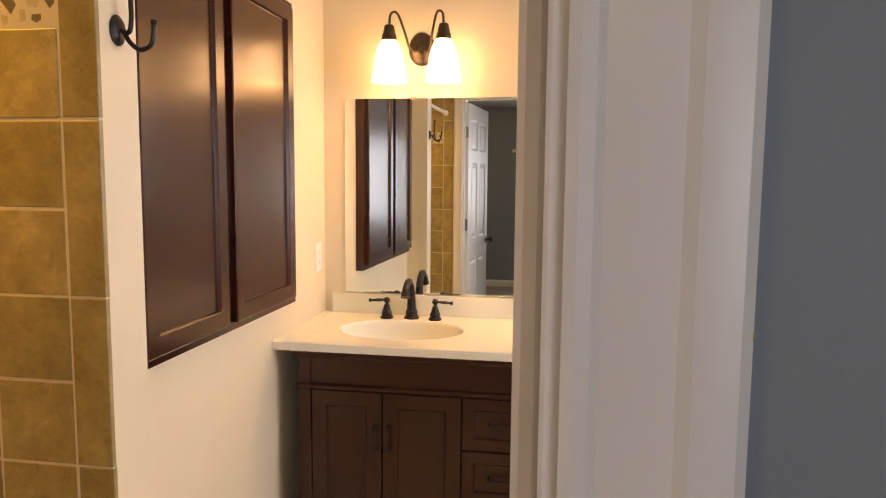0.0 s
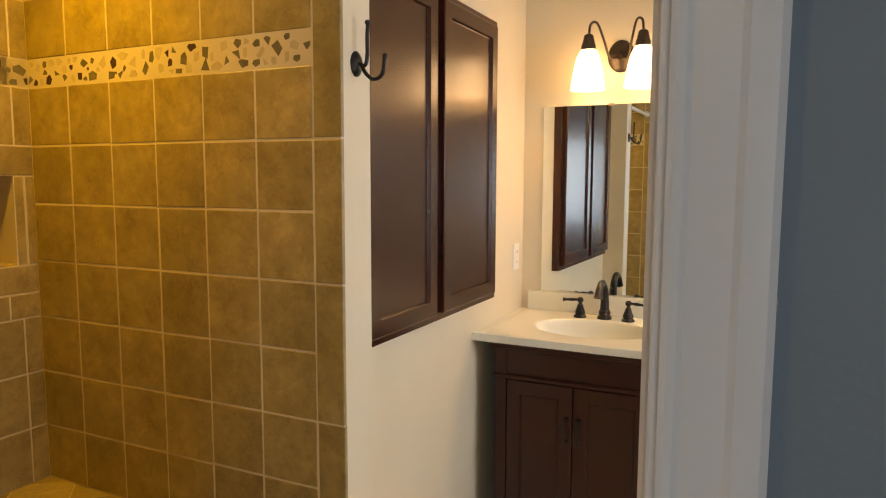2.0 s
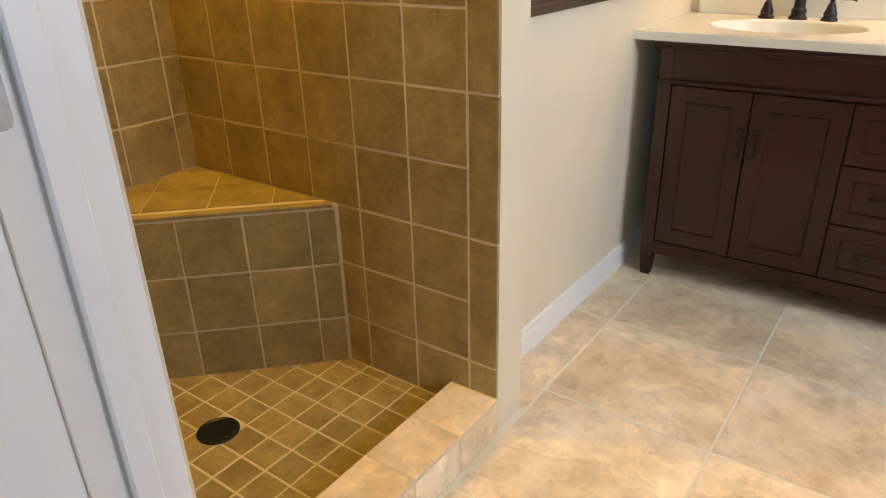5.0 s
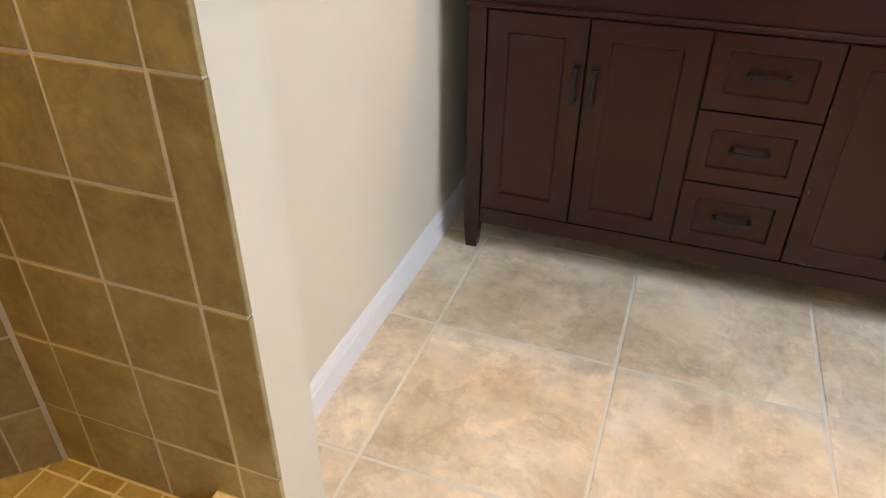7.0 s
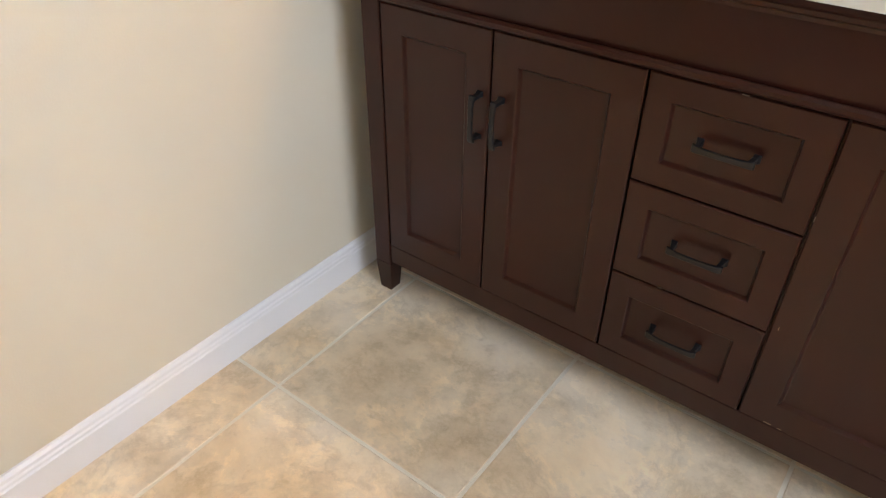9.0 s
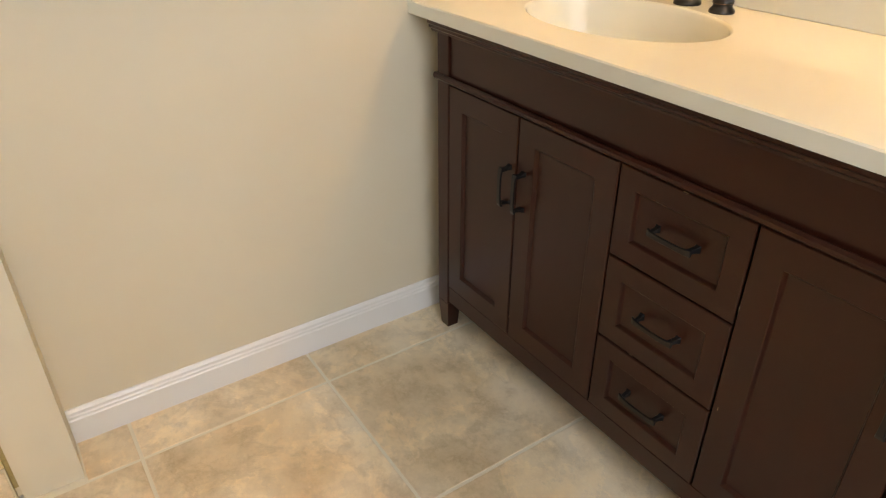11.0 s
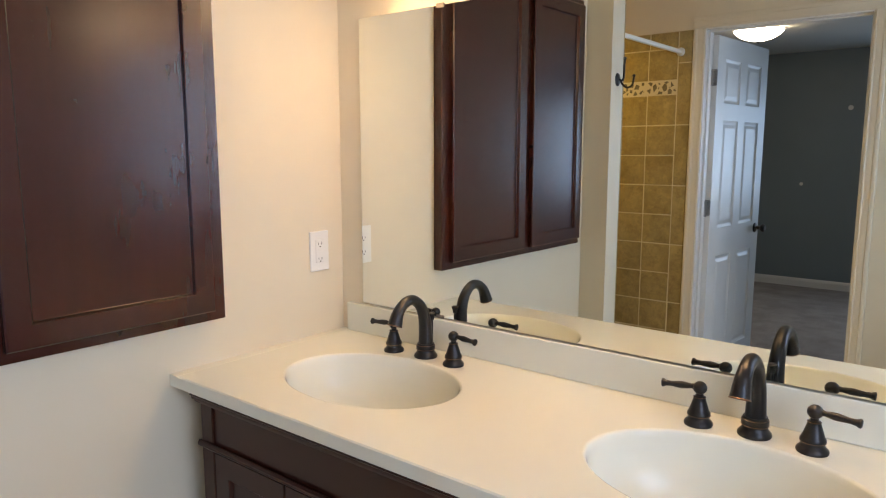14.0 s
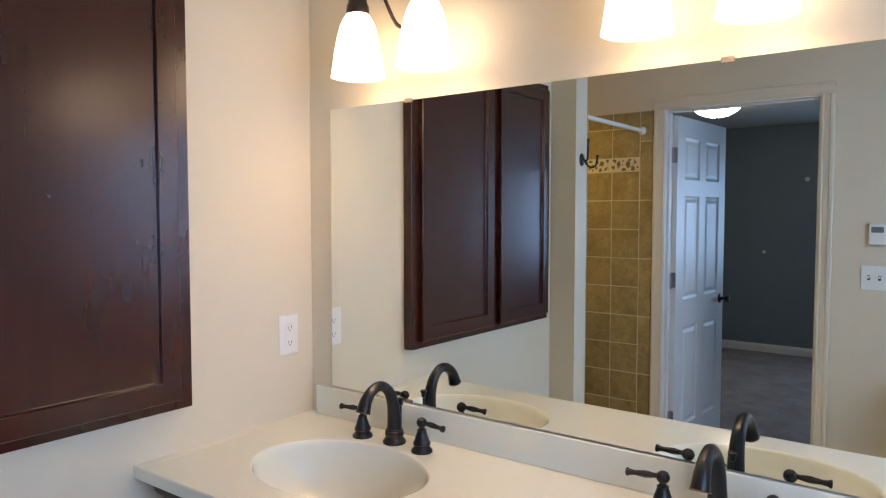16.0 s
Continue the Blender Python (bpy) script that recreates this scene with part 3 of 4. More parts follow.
for u, v, w, h in ((LX[3] + 0.013, 0.3525, 0.0012, 0.007), (LX[3] + 0.046, 0.1520, 0.013, 0.0014), (LX[3] + 0.070, 0.1510, 0.006, 0.0012), (LX[1] + 0.004, 0.204, 0.0010, 0.006), (LX[2] + 0.14, 0.7165, 0.010, 0.0012), (LX[3] + 0.003, 0.560, 0.0012, 0.009), (LX[2] + 0.09, 0.3398, 0.006, 0.0010)):
    part("scuff", boxes((u, -0.0006, v, u + w, 0.0012, v + h)), SCUFF, vanity, "pale scuff on the edge")

# worktop with two moulded oval bowls
CX0, CX1, CY0, CZ = 0.972, 2.540, 3.490, 0.892
SINKS = [(1.345, 3.772), (2.168, 3.772)]
SA, SB = 0.238, 0.172
top = thing("worktop", pose(CX0, CY0, 0.862), "cream cultured marble worktop with two moulded bowls", "countertop")
bm = bmesh.new()
N = 48
TW, TD, TH = CX1 - CX0, NORTH - CY0, CZ - 0.862
half = (SINKS[0][0] + SINKS[1][0]) / 2 - CX0
for (sx, sy), (a0, a1) in zip(SINKS, ((0.0, half), (half, TW))):
    cx, cy = sx - CX0, sy - CY0
    ring, border = [], []
    for k in range(N):
        a = 2 * math.pi * k / N
        c, s = math.cos(a), math.sin(a)
        ring.append(bm.verts.new((cx + SA * 1.026 * c, cy + SB * 1.026 * s, TH)))
        ex = (a1 - cx if c > 0 else cx - a0) / max(abs(c), 1e-6)
        ey = (TD - cy if s > 0 else cy) / max(abs(s), 1e-6)
        r = min(ex, ey)
        border.append(bm.verts.new((cx + r * c, cy + r * s, TH)))
    for k in range(N):
        bm.faces.new((ring[k], ring[(k + 1) % N], border[(k + 1) % N], border[k]))
    for px, py in ((a0, 0), (a1, 0), (a0, TD), (a1, TD)):
        best = sorted(border, key=lambda v: (v.co.x - px) ** 2 + (v.co.y - py) ** 2)[:2]
        if all((v.co - Vector((px, py, TH))).length > 1e-4 for v in best):
            bm.faces.new((best[0], best[1], bm.verts.new((px, py, TH))))
for (x0, y0), (x1, y1) in (((0, 0), (TW, 0)), ((TW, 0), (TW, TD)), ((TW, TD), (0, TD)), ((0, TD), (0, 0))):
    ox0, oy0, ox1, oy1 = [(-0.003 if q == 0 else 0.003) for q in (x0, y0, x1, y1)]
    p = [bm.verts.new(c) for c in ((x0, y0, TH), (x1, y1, TH), (x1 + ox1, y1 + oy1 * (oy1 < 0), TH - 0.003), (x0 + ox0, y0 + oy0 * (oy0 < 0), TH - 0.003), (x0 + ox0, y0 + oy0 * (oy0 < 0), 0), (x1 + ox1, y1 + oy1 * (oy1 < 0), 0))]
    bm.faces.new((p[0], p[1], p[2], p[3]))
    bm.faces.new((p[3], p[2], p[5], p[4]))
under = [bm.verts.new(c) for c in ((0, 0, 0), (TW, 0, 0), (TW, 0.05, 0), (0, 0.05, 0))]
bm.faces.new(under)
part("slab", bm, COUNTER, top)
BOWL = [(1.026, 0.0), (1.010, -0.0012), (0.998, -0.005), (0.988, -0.016), (0.972, -0.040), (0.945, -0.068), (0.885, -0.102), (0.77, -0.132), (0.56, -0.150), (0.28, -0.157), (0.10, -0.160)]
for sx, sy in SINKS:
    b = bmesh.new()
    rings = [[b.verts.new((sx - CX0 + SA * r * math.cos(2 * math.pi * k / N), sy - CY0 + SB * r * math.sin(2 * math.pi * k / N) + 0.024 * max(0.0, 1 - r), TH + z)) for k in range(N)] for r, z in BOWL]
    for a, c in zip(rings, rings[1:]):
        for k in range(N):
            b.faces.new((a[k], a[(k + 1) % N], c[(k + 1) % N], c[k]))
    b.faces.new(rings[-1])
    bowl = smooth(part("bowl", b, COUNTER, top))
    smooth(part("drain_ring", lathe(bmesh.new(), [(0.012, 0.003), (0.022, 0.003), (0.026, 0.0)], (sx - CX0, sy - CY0 + 0.022, TH - 0.1595), 22), BRONZE, bowl, "bronze pop-up drain"))
b = bmesh.new()
box(b, 0.0, TD - 0.020, TH, TW, TD, TH + 0.086, 0.0025, 2)
part("backsplash", b, COUNTER, top)
part("side_filler", boxes((WEST + 0.001 - CX0, -0.0025, 0.0, -0.0035, TD, TH - 0.0008)), COUNTER, top)


def faucet(x):
    f = thing("faucet", pose(x, 3.988, CZ), "dark bronze widespread faucet with two lever handles", "faucet", "faucets on the vanity")
    b = bmesh.new()
    lathe(b, [(0.0305, 0), (0.0315, 0.003), (0.0305, 0.007), (0.0262, 0.012), (0.0236, 0.016), (0.0232, 0.020), (0.0248, 0.022), (0.0252, 0.027), (0.0248, 0.032), (0.0226, 0.034), (0.0222, 0.038)], (0, 0, 0), 32)
    base = smooth(part("spout_base", b, BRONZE, f))
    for r, z in ((0.0252, 0.0222), (0.0238, 0.0335)):
        smooth(part("worn_rim", lathe(bmesh.new(), [(r, z - 0.0006), (r + 0.0006, z), (r, z + 0.0006)], (0, 0, 0), 32, close=False), WORN, base, "worn copper edge"))
    path = curve_points([(0, 0, 0.030), (0, -0.001, 0.070), (0, -0.006, 0.108), (0, -0.022, 0.142), (0, -0.052, 0.162), (0, -0.084, 0.158), (0, -0.108, 0.138), (0, -0.121, 0.108)], 6)
    n = len(path)
    rad = []
    for k in range(n):
        q = k / (n - 1)
        rad.append(0.0198 - 0.0064 * min(1, q / 0.5) if q < 0.72 else 0.0134 + 0.0052 * ((q - 0.72) / 0.28) ** 1.5)
    spout = smooth(part("spout", tube(bmesh.new(), path, rad, 22), BRONZE, f), 60)
    tip, way = Vector(path[-1]), (Vector(path[-1]) - Vector(path[-3])).normalized()
    turn = way.to_track_quat("Z", "Y").to_matrix()
    smooth(part("worn_rim", lathe(bmesh.new(), [(0.0184, -0.001), (0.0196, 0.0004), (0.0192, 0.0018), (0.0160, 0.0020)], tip, 24, turn, close=False), WORN, spout, "worn copper edge"))
    rod = smooth(part("lift_rod", tube(bmesh.new(), [(0, 0.026, 0.002), (0, 0.026, 0.098)], [0.0032, 0.0032], 10), BRONZE, f))
    smooth(part("rod_knob", lathe(bmesh.new(), [(0.003, 0), (0.0062, 0.002), (0.0068, 0.012), (0.0092, 0.016), (0.0096, 0.019), (0.0060, 0.022)], (0, 0.026, 0.094), 18), BRONZE, rod))
    for s in (-1, 1):
        hx, hy = 0.1025 * s, -0.013
        b = bmesh.new()
        lathe(b, [(0.0272, 0), (0.0280, 0.003), (0.0268, 0.007), (0.0226, 0.011), (0.0206, 0.014), (0.0204, 0.017), (0.0222, 0.020), (0.0222, 0.025), (0.0205, 0.028), (0.0188, 0.031), (0.0158, 0.041), (0.0128, 0.050), (0.0114, 0.056), (0.0118, 0.0575), (0.0072, 0.0595), (0.0070, 0.064)], (hx, hy, 0), 28)
        valve = smooth(part("handle", b, BRONZE, f))
        for r, z in ((0.0223, 0.0205), (0.0119, 0.0572)):
            smooth(part("worn_rim", lathe(bmesh.new(), [(r, z - 0.0005), (r + 0.0005, z), (r, z + 0.0005)], (hx, hy, 0), 28, close=False), WORN, valve, "worn copper edge"))
        ball = [(0.0138 * math.cos(radians(a)), 0.0755 + 0.0132 * math.sin(radians(a))) for a in range(-80, 81, 16)]
        smooth(part("ball", lathe(bmesh.new(), ball, (hx, hy, 0), 22), BRONZE, valve))
        prof = [(0.009, 0.0062), (0.017, 0.0050), (0.024, 0.0062), (0.034, 0.0074), (0.044, 0.0066), (0.056, 0.0052), (0.066, 0.0062), (0.0705, 0.0086), (0.0735, 0.0086), (0.0750, 0.0058)]
        smooth(part("lever", tube(bmesh.new(), [(hx + s * u, hy - 0.10 * u, 0.0765 - 0.05 * (u - 0.01)) for u, r in prof], [r for u, r in prof], 16), BRONZE, valve))
    return f


for sx, sy in SINKS:
    faucet(sx - 0.0055)

# ---- mirror, sconces, outlet ----
mirror = thing("mirror", pose(1.028, 4.0670, 0.982, 0, 0, -0.58), "large frameless wall mirror in small clips over the backsplash", "mirror")
MW, MH = 1.434, 0.824
part("glass", boxes((0, 0, 0, MW, 0.005, MH), bevel=0.0012), MIRROR, mirror)
for x in (0.300, 1.120):
    part("clip", boxes((x - 0.013, -0.003, MH - 0.008, x + 0.013, 0.006, MH + 0.004), bevel=0.0015), CLEAR, mirror, "small clear mirror clip")
for x in (0.30, 1.10):
    part("clip", boxes((x - 0.013, -0.003, -0.002, x + 0.013, 0.006, 0.007), bevel=0.0015), CLEAR, mirror, "small clear mirror clip")


def sconce(x):
    s = thing("vanity_light", pose(x, NORTH, 2.003), "bronze two-arm vanity light with lit frosted bell shades", "wall light", "lights above the mirror")
    turn = Matrix.Rotation(radians(90), 3, "X")
    smooth(part("canopy", lathe(bmesh.new(), [(0.056, 0), (0.056, 0.006), (0.050, 0.014), (0.036, 0.020), (0.016, 0.026), (0.012, 0.034)], (0, 0, 0), 32, turn @ Matrix.Diagonal((1, 1.2, 1))), SCONCE_METAL, s))
    for sg in (-1, 1):
        arm = curve_points([(sg * 0.014, -0.022, -0.006), (sg * 0.040, -0.048, -0.006), (sg * 0.058, -0.080, 0.060), (sg * 0.080, -0.110, 0.122), (sg * 0.104, -0.122, 0.118), (sg * 0.110, -0.124, 0.070)], 6)
        a = smooth(part("arm", tube(bmesh.new(), arm, [0.0050] * len(arm), 12), SCONCE_METAL, s))
        c = (sg * 0.110, -0.124, 0)
        smooth(part("socket_cap", lathe(bmesh.new(), [(0.007, 0.080), (0.018, 0.074), (0.021, 0.066), (0.0215, 0.058), (0.024, 0.052), (0.025, 0.042), (0.029, 0.036), (0.030, 0.020), (0.028, 0.012)], c, 28), SCONCE_METAL, a))
        bell = [(0.029, 0.014), (0.035, 0.006), (0.045, -0.014), (0.053, -0.042), (0.060, -0.078), (0.065, -0.112), (0.0685, -0.136), (0.071, -0.147), (0.068, -0.147), (0.062, -0.112), (0.056, -0.076), (0.049, -0.040), (0.041, -0.012), (0.028, 0.010)]
        smooth(part("bulb", lathe(bmesh.new(), [(0.012, 0.0), (0.016, -0.03), (0.027, -0.062), (0.029, -0.078), (0.022, -0.096), (0.006, -0.104)], c, 20), BULB, a))
        smooth(part("shade", lathe(bmesh.new(), bell, c, 32, close=False), SHADE, s, "lit frosted white glass bell shade"))
    return s


sconce(1.362)
sconce(2.112)

outlet = thing("wall_outlet", pose(WEST, 3.978, 1.141), "white ground-fault duplex outlet on the beige wall", "outlet")
part("cover_plate", boxes((0, -0.036, -0.059, 0.0055, 0.036, 0.059), bevel=0.002), PLASTIC, outlet)
part("insert", boxes((0.005, -0.0165, -0.0335, 0.0075, 0.0165, 0.0335), bevel=0.001), PLASTIC, outlet)
for z in (-0.022, 0.022):
    for y, h in ((-0.006, 0.0035), (0.006, 0.0045)):
        part("slot", boxes((0.0072, y - 0.0008, z - h, 0.0079, y + 0.0008, z + h)), SLOT, outlet)
    part("ground_slot", lathe(bmesh.new(), [(0.0022, 0.0072), (0.0022, 0.0079)], (0, 0, z - 0.0085), 10, Matrix.Rotation(radians(90), 3, "Y")), SLOT, outlet)
for z in (-0.004, 0.004):
    part("button", boxes((0.0072, -0.006, z - 0.0026, 0.0086, 0.006, z + 0.0026), bevel=0.0005), PLASTIC, outlet)
for z in (-0.048, 0.048):
    part("screw", lathe(bmesh.new(), [(0.0028, 0.005), (0.0028, 0.0062)], (0, 0, z), 10, Matrix.Rotation(radians(90), 3, "Y")), PLASTIC, outlet)

# ---- recessed wall cabinet ----
KY0, KY1, KZ0, KZ1 = 2.640, 3.628, 1.012, 2.090
cab = thing("wall_cabinet", pose(WEST, KY0, KZ0), "dark cherry recessed wall cabinet with two panelled doors", "cabinet")
KW, KH, KP = KY1 - KY0, KZ1 - KZ0, 0.038
part("face_frame", boxes((0.0, 0, 0, KP, 0.045, KH), (0.0, KW - 0.045, 0, KP, KW, KH), (0.0, 0.045, 0, KP, KW - 0.045, 0.045), (0.0, 0.045, KH - 0.045, KP, KW - 0.045, KH), (0.0, 0.412, 0.045, KP, 0.498, KH - 0.045), bevel=0.001), WOOD_CAB, cab)
CABDOOR = [(0.0, 0.0), (0.0, -0.016), (0.003, -0.019), (0.0500, -0.019), (0.0515, -0.0172), (0.0545, -0.0092), (0.0560, -0.0085)]
for y0, y1 in ((0.020, 0.430), (0.480, KW - 0.040)):
    part("door", loops(bmesh.new(), lambda u, v, d: (KP + 0.001 - d, u, v), y0, 0.026, y1, KH - 0.026, CABDOOR, back=True), WOOD_CAB, cab)

# ---- things on the door wall ----
thermo = thing("thermostat", pose(2.190, DOORWALL, 1.40), "white wall thermostat with a grey display", "thermostat")
part("body", boxes((-0.036, 0, -0.052, 0.036, 0.024, 0.052), bevel=0.004), PLASTIC, thermo)
part("display", boxes((-0.026, 0.0238, 0.008, 0.026, 0.0248, 0.036)), LCD, thermo)
switch = thing("light_switch", pose(2.180, DOORWALL, 1.185), "white double toggle light switch plate", "light switch")
part("cover_plate", boxes((-0.058, 0, -0.059, 0.058, 0.0055, 0.059), bevel=0.002), PLASTIC, switch)
for x in (-0.023, 0.023):
    part("surround", boxes((x - 0.006, 0.0055, -0.012, x + 0.006, 0.0062, 0.012)), SLOT, switch)
    b = boxes((x - 0.004, 0.006, -0.002, x + 0.004, 0.018, 0.009), bevel=0.001)
    part("toggle", b, PLASTIC, switch)

toilet = thing("toilet", pose(2.60, DOORWALL + 0.03, 0), "white china two-piece toilet beside the door wall", "toilet")


def oval(bm, rows, seg=32):
    """Stacked ovals: (half width, half depth, centre depth, height)."""
    rings = [[bm.verts.new((a * math.cos(2 * math.pi * k / seg), c + b * math.sin(2 * math.pi * k / seg), z)) for k in range(seg)] for a, b, c, z in rows]
    for p, q in zip(rings, rings[1:]):
        for k in range(seg):
            bm.faces.new((p[k], p[(k + 1) % seg], q[(k + 1) % seg], q[k]))
    bm.faces.new(list(reversed(rings[0])))
    bm.faces.new(rings[-1])
    return bm


tank = bmesh.new()
box(tank, -0.215, 0.0, 0.37, 0.215, 0.19, 0.695, 0.018, 3)
part("tank", tank, CHINA, toilet)
lid = bmesh.new()
box(lid, -0.232, -0.008, 0.695, 0.232, 0.205, 0.73, 0.010, 3)
part("tank_lid", lid, CHINA, toilet)
smooth(part("bowl", oval(bmesh.new(), [(0.11, 0.26, 0.33, 0.0), (0.105, 0.25, 0.33, 0.06), (0.10, 0.22, 0.33, 0.14), (0.13, 0.24, 0.36, 0.24), (0.175, 0.285, 0.39, 0.33), (0.185, 0.295, 0.395, 0.375), (0.18, 0.29, 0.395, 0.388)]), CHINA, toilet))
smooth(part("seat", oval(bmesh.new(), [(0.185, 0.225, 0.455, 0.389), (0.19, 0.23, 0.455, 0.397), (0.186, 0.226, 0.455, 0.406)]), PLASTIC, toilet))
smooth(part("seat_lid", oval(bmesh.new(), [(0.186, 0.226, 0.455, 0.4065), (0.188, 0.228, 0.455, 0.418), (0.17, 0.21, 0.455, 0.426)]), PLASTIC, toilet))
b = tube(bmesh.new(), [(-0.17, 0.192, 0.64), (-0.17, 0.212, 0.64), (-0.10, 0.216, 0.632)], [0.006, 0.006, 0.005], 10)
part("flush_lever", b, STEEL, toilet, "steel flush lever")

# ---- bedroom ----
dome = thing("ceiling_light", pose(0.80, -0.64, TOP), "flush bedroom ceiling light with a lit glass bowl", "ceiling light")
smooth(part("canopy", lathe(bmesh.new(), [(0.14, 0.0), (0.15, -0.012), (0.145, -0.03), (0.135, -0.034)], (0, 0, 0), 36), BRONZE, dome))
smooth(part("glass_bowl", lathe(bmesh.new(), [(0.19, -0.034), (0.185, -0.048), (0.155, -0.076), (0.105, -0.102), (0.05, -0.116), (0.012, -0.120)], (0, 0, 0), 36), DOME, dome, "lit white glass bowl"))
smooth(part("finial", lathe(bmesh.new(), [(0.012, -0.119), (0.010, -0.130), (0.004, -0.138)], (0, 0, 0), 16), BRONZE, dome))
for x, z, r in ((1.20, 1.86, 0.024), (1.47, 1.80, 0.008), (0.80, 1.09, 0.018)):
    tagged(part("filler_spot", lathe(bmesh.new(), [(r, 0), (r * 0.9, 0.0015)], (x, -2.5, z), 16, Matrix.Rotation(radians(-90), 3, "X")), TRIM), "small white filled nail spot on the blue wall", "wall patch")

# ---- tiles, one by one ----
tile_cache = {}


def tile_mesh(w, h, t, mat, soft=0.0022):
    key = (round(w, 4), round(h, 4), round(t, 4), mat.name)
    if key not in tile_cache:
        bm = loops(bmesh.new(), lambda u, v, d: (u, v, d), 0, 0, w, h, [(0, 0), (0, t - soft), (soft * 0.35, t - soft * 0.35), (soft, t)])
        mesh = bpy.data.meshes.new("tile")
        bmesh.ops.recalc_face_normals(bm, faces=bm.faces)
        bm.to_mesh(mesh)
        bm.free()
        mesh.materials.append(mat)
        tile_cache[key] = mesh
    return tile_cache[key]


rng = random.Random(7)


def lay(parent, name, origin, u, v, u0, v0, u1, v1, mat, t=TILE_T, joint=0.0048, wobble=0.0006):
    """One tile between two corners of a surface that starts at origin and runs along u and v."""
    u, v = Vector(u), Vector(v)
    n = u.cross(v)
    ob = new(name, tile_mesh(u1 - u0 - joint, v1 - v0 - joint, t, mat))
    p = Vector(origin) + u * (u0 + joint / 2 + rng.uniform(-wobble, wobble)) + v * (v0 + joint / 2 + rng.uniform(-wobble, wobble)) + n * rng.uniform(-wobble, wobble)
    ob.matrix_world = Matrix(((u.x, v.x, n.x, p.x), (u.y, v.y, n.y, p.y), (u.z, v.z, n.z, p.z), (0, 0, 0, 1)))
    ob.parent = parent
    return ob


ROWS_LOW = [1.752 - PITCH * k for k in range(10, -1, -1)]
ROWS_LOW[0] = 0.045
ROWS_HIGH = [1.833, 2.0055, 2.100]


def mosaic_band(parent, origin, u, length, loose):
    """A cream border strip set with broken stone chips."""
    u = Vector(u)
    n = u.cross(Vector((0, 0, 1)))
    o = Vector(origin)
    b = bmesh.new()
    put = lambda a, c, w: o + u * a + Vector((0, 0, c)) + n * w
    prism(b, [(0.001, 0.002), (length - 0.001, 0.002), (length - 0.001, 0.079), (0.001, 0.079)], 0.0, 0.0085, put)
    part("border_strip", b, LISTELLO, parent, "cream border strip")
    joined = bmesh.new()
    placed = []
    for step in range(int(520 * length)):
        size = rng.choice((0.020, 0.018, 0.016, 0.014, 0.012) if step < 380 * length else (0.011, 0.009, 0.0055))
        x, z = rng.uniform(0.012, length - 0.012), rng.uniform(0.010, 0.071)
        if any((x - a) ** 2 + (z - c) ** 2 < (0.92 * (size + e)) ** 2 for a, c, e in placed):
            continue
        placed.append((x, z, size))
        sides, turn, lean = rng.choice((3, 4, 4, 5, 5, 6)), rng.uniform(0, 6.28), rng.uniform(0.75, 1.2)
        ring = [(turn + 6.2832 * (k + rng.uniform(-0.28, 0.28)) / sides, size * rng.uniform(0.78, 1.12)) for k in range(sides)]
        outline = [(min(length - 0.004, max(0.004, x + q * math.cos(a) * lean)), min(0.0765, max(0.0045, z + q * math.sin(a) / lean))) for a, q in ring]
        pick = rng.random()
        mat = CHIP_DARK if size < 0.0065 or pick < 0.10 else CHIP_OLIVE if pick < 0.55 else CHIP_CREAM
        c = bmesh.new() if loose else joined
        prism(c, outline, 0.0080, 0.0089, put)
        if loose:
            part("mosaic_chip", c, mat, parent)
    if loose:
        joined.free()
    else:
        tagged(part("mosaic_chips", joined, CHIP_OLIVE, parent), kind="stuff")


def tiled_wall(parent, origin, u, cols, keep=lambda a, b, c, d: True, edge=None):
    """Rows of square tiles between floor and border, border, top row and cap; edge adds a bullnose column."""
    bands = list(zip(ROWS_LOW, ROWS_LOW[1:])) + [(ROWS_HIGH[0], ROWS_HIGH[1])]
    for z0, z1 in bands:
        for a0, a1 in zip(cols, cols[1:]):
            if keep(a0, z0, a1, z1):
                lay(parent, "tile", origin, u, (0, 0, 1), a0, z0, a1, z1, SHOWER_TILE)
    step = PITCH * 0.965
    a = cols[0]
    while a < cols[-1] - 0.02:
        lay(parent, "cap_tile", origin, u, (0, 0, 1), a, ROWS_HIGH[1], min(a + step, cols[-1]), ROWS_HIGH[2], SHOWER_TILE)
        a += step
    if edge:
        cuts = [0.045, 0.200, 0.5445, 0.8895, 1.2345, 1.5795, 1.925, 2.100]
        for z0, z1 in zip(cuts, cuts[1:]):
            lay(parent, "edge_tile", origin, u, (0, 0, 1), edge[0], z0, edge[1], z1, SHOWER_TILE)


cols_back = [0.0] + [0.987 - SHOWER_X - PITCH * k for k in range(5, -1, -1)]
backing = tagged(part("wall_shower_back", boxes((SHOWER_X - TILE_T, SHOWER_Y + 0.0014, 0.02, STUB_X - 0.0015, SHOWER_Y + TILE_T + 0.002, 2.100)), GROUT), "brown stone tile shower wall with a mosaic border", "wall", kind="structure")
tiled_wall(backing, (SHOWER_X, SHOWER_Y + TILE_T, 0), (1, 0, 0), cols_back, keep=lambda a, z0, b, z1: not (z1 < 0.45 and b < 0.36), edge=(0.987 - SHOWER_X, STUB_X - SHOWER_X + 0.003))
mosaic_band(backing, (SHOWER_X, SHOWER_Y + TILE_T, 1.752), (1, 0, 0), 0.987 - SHOWER_X, True)

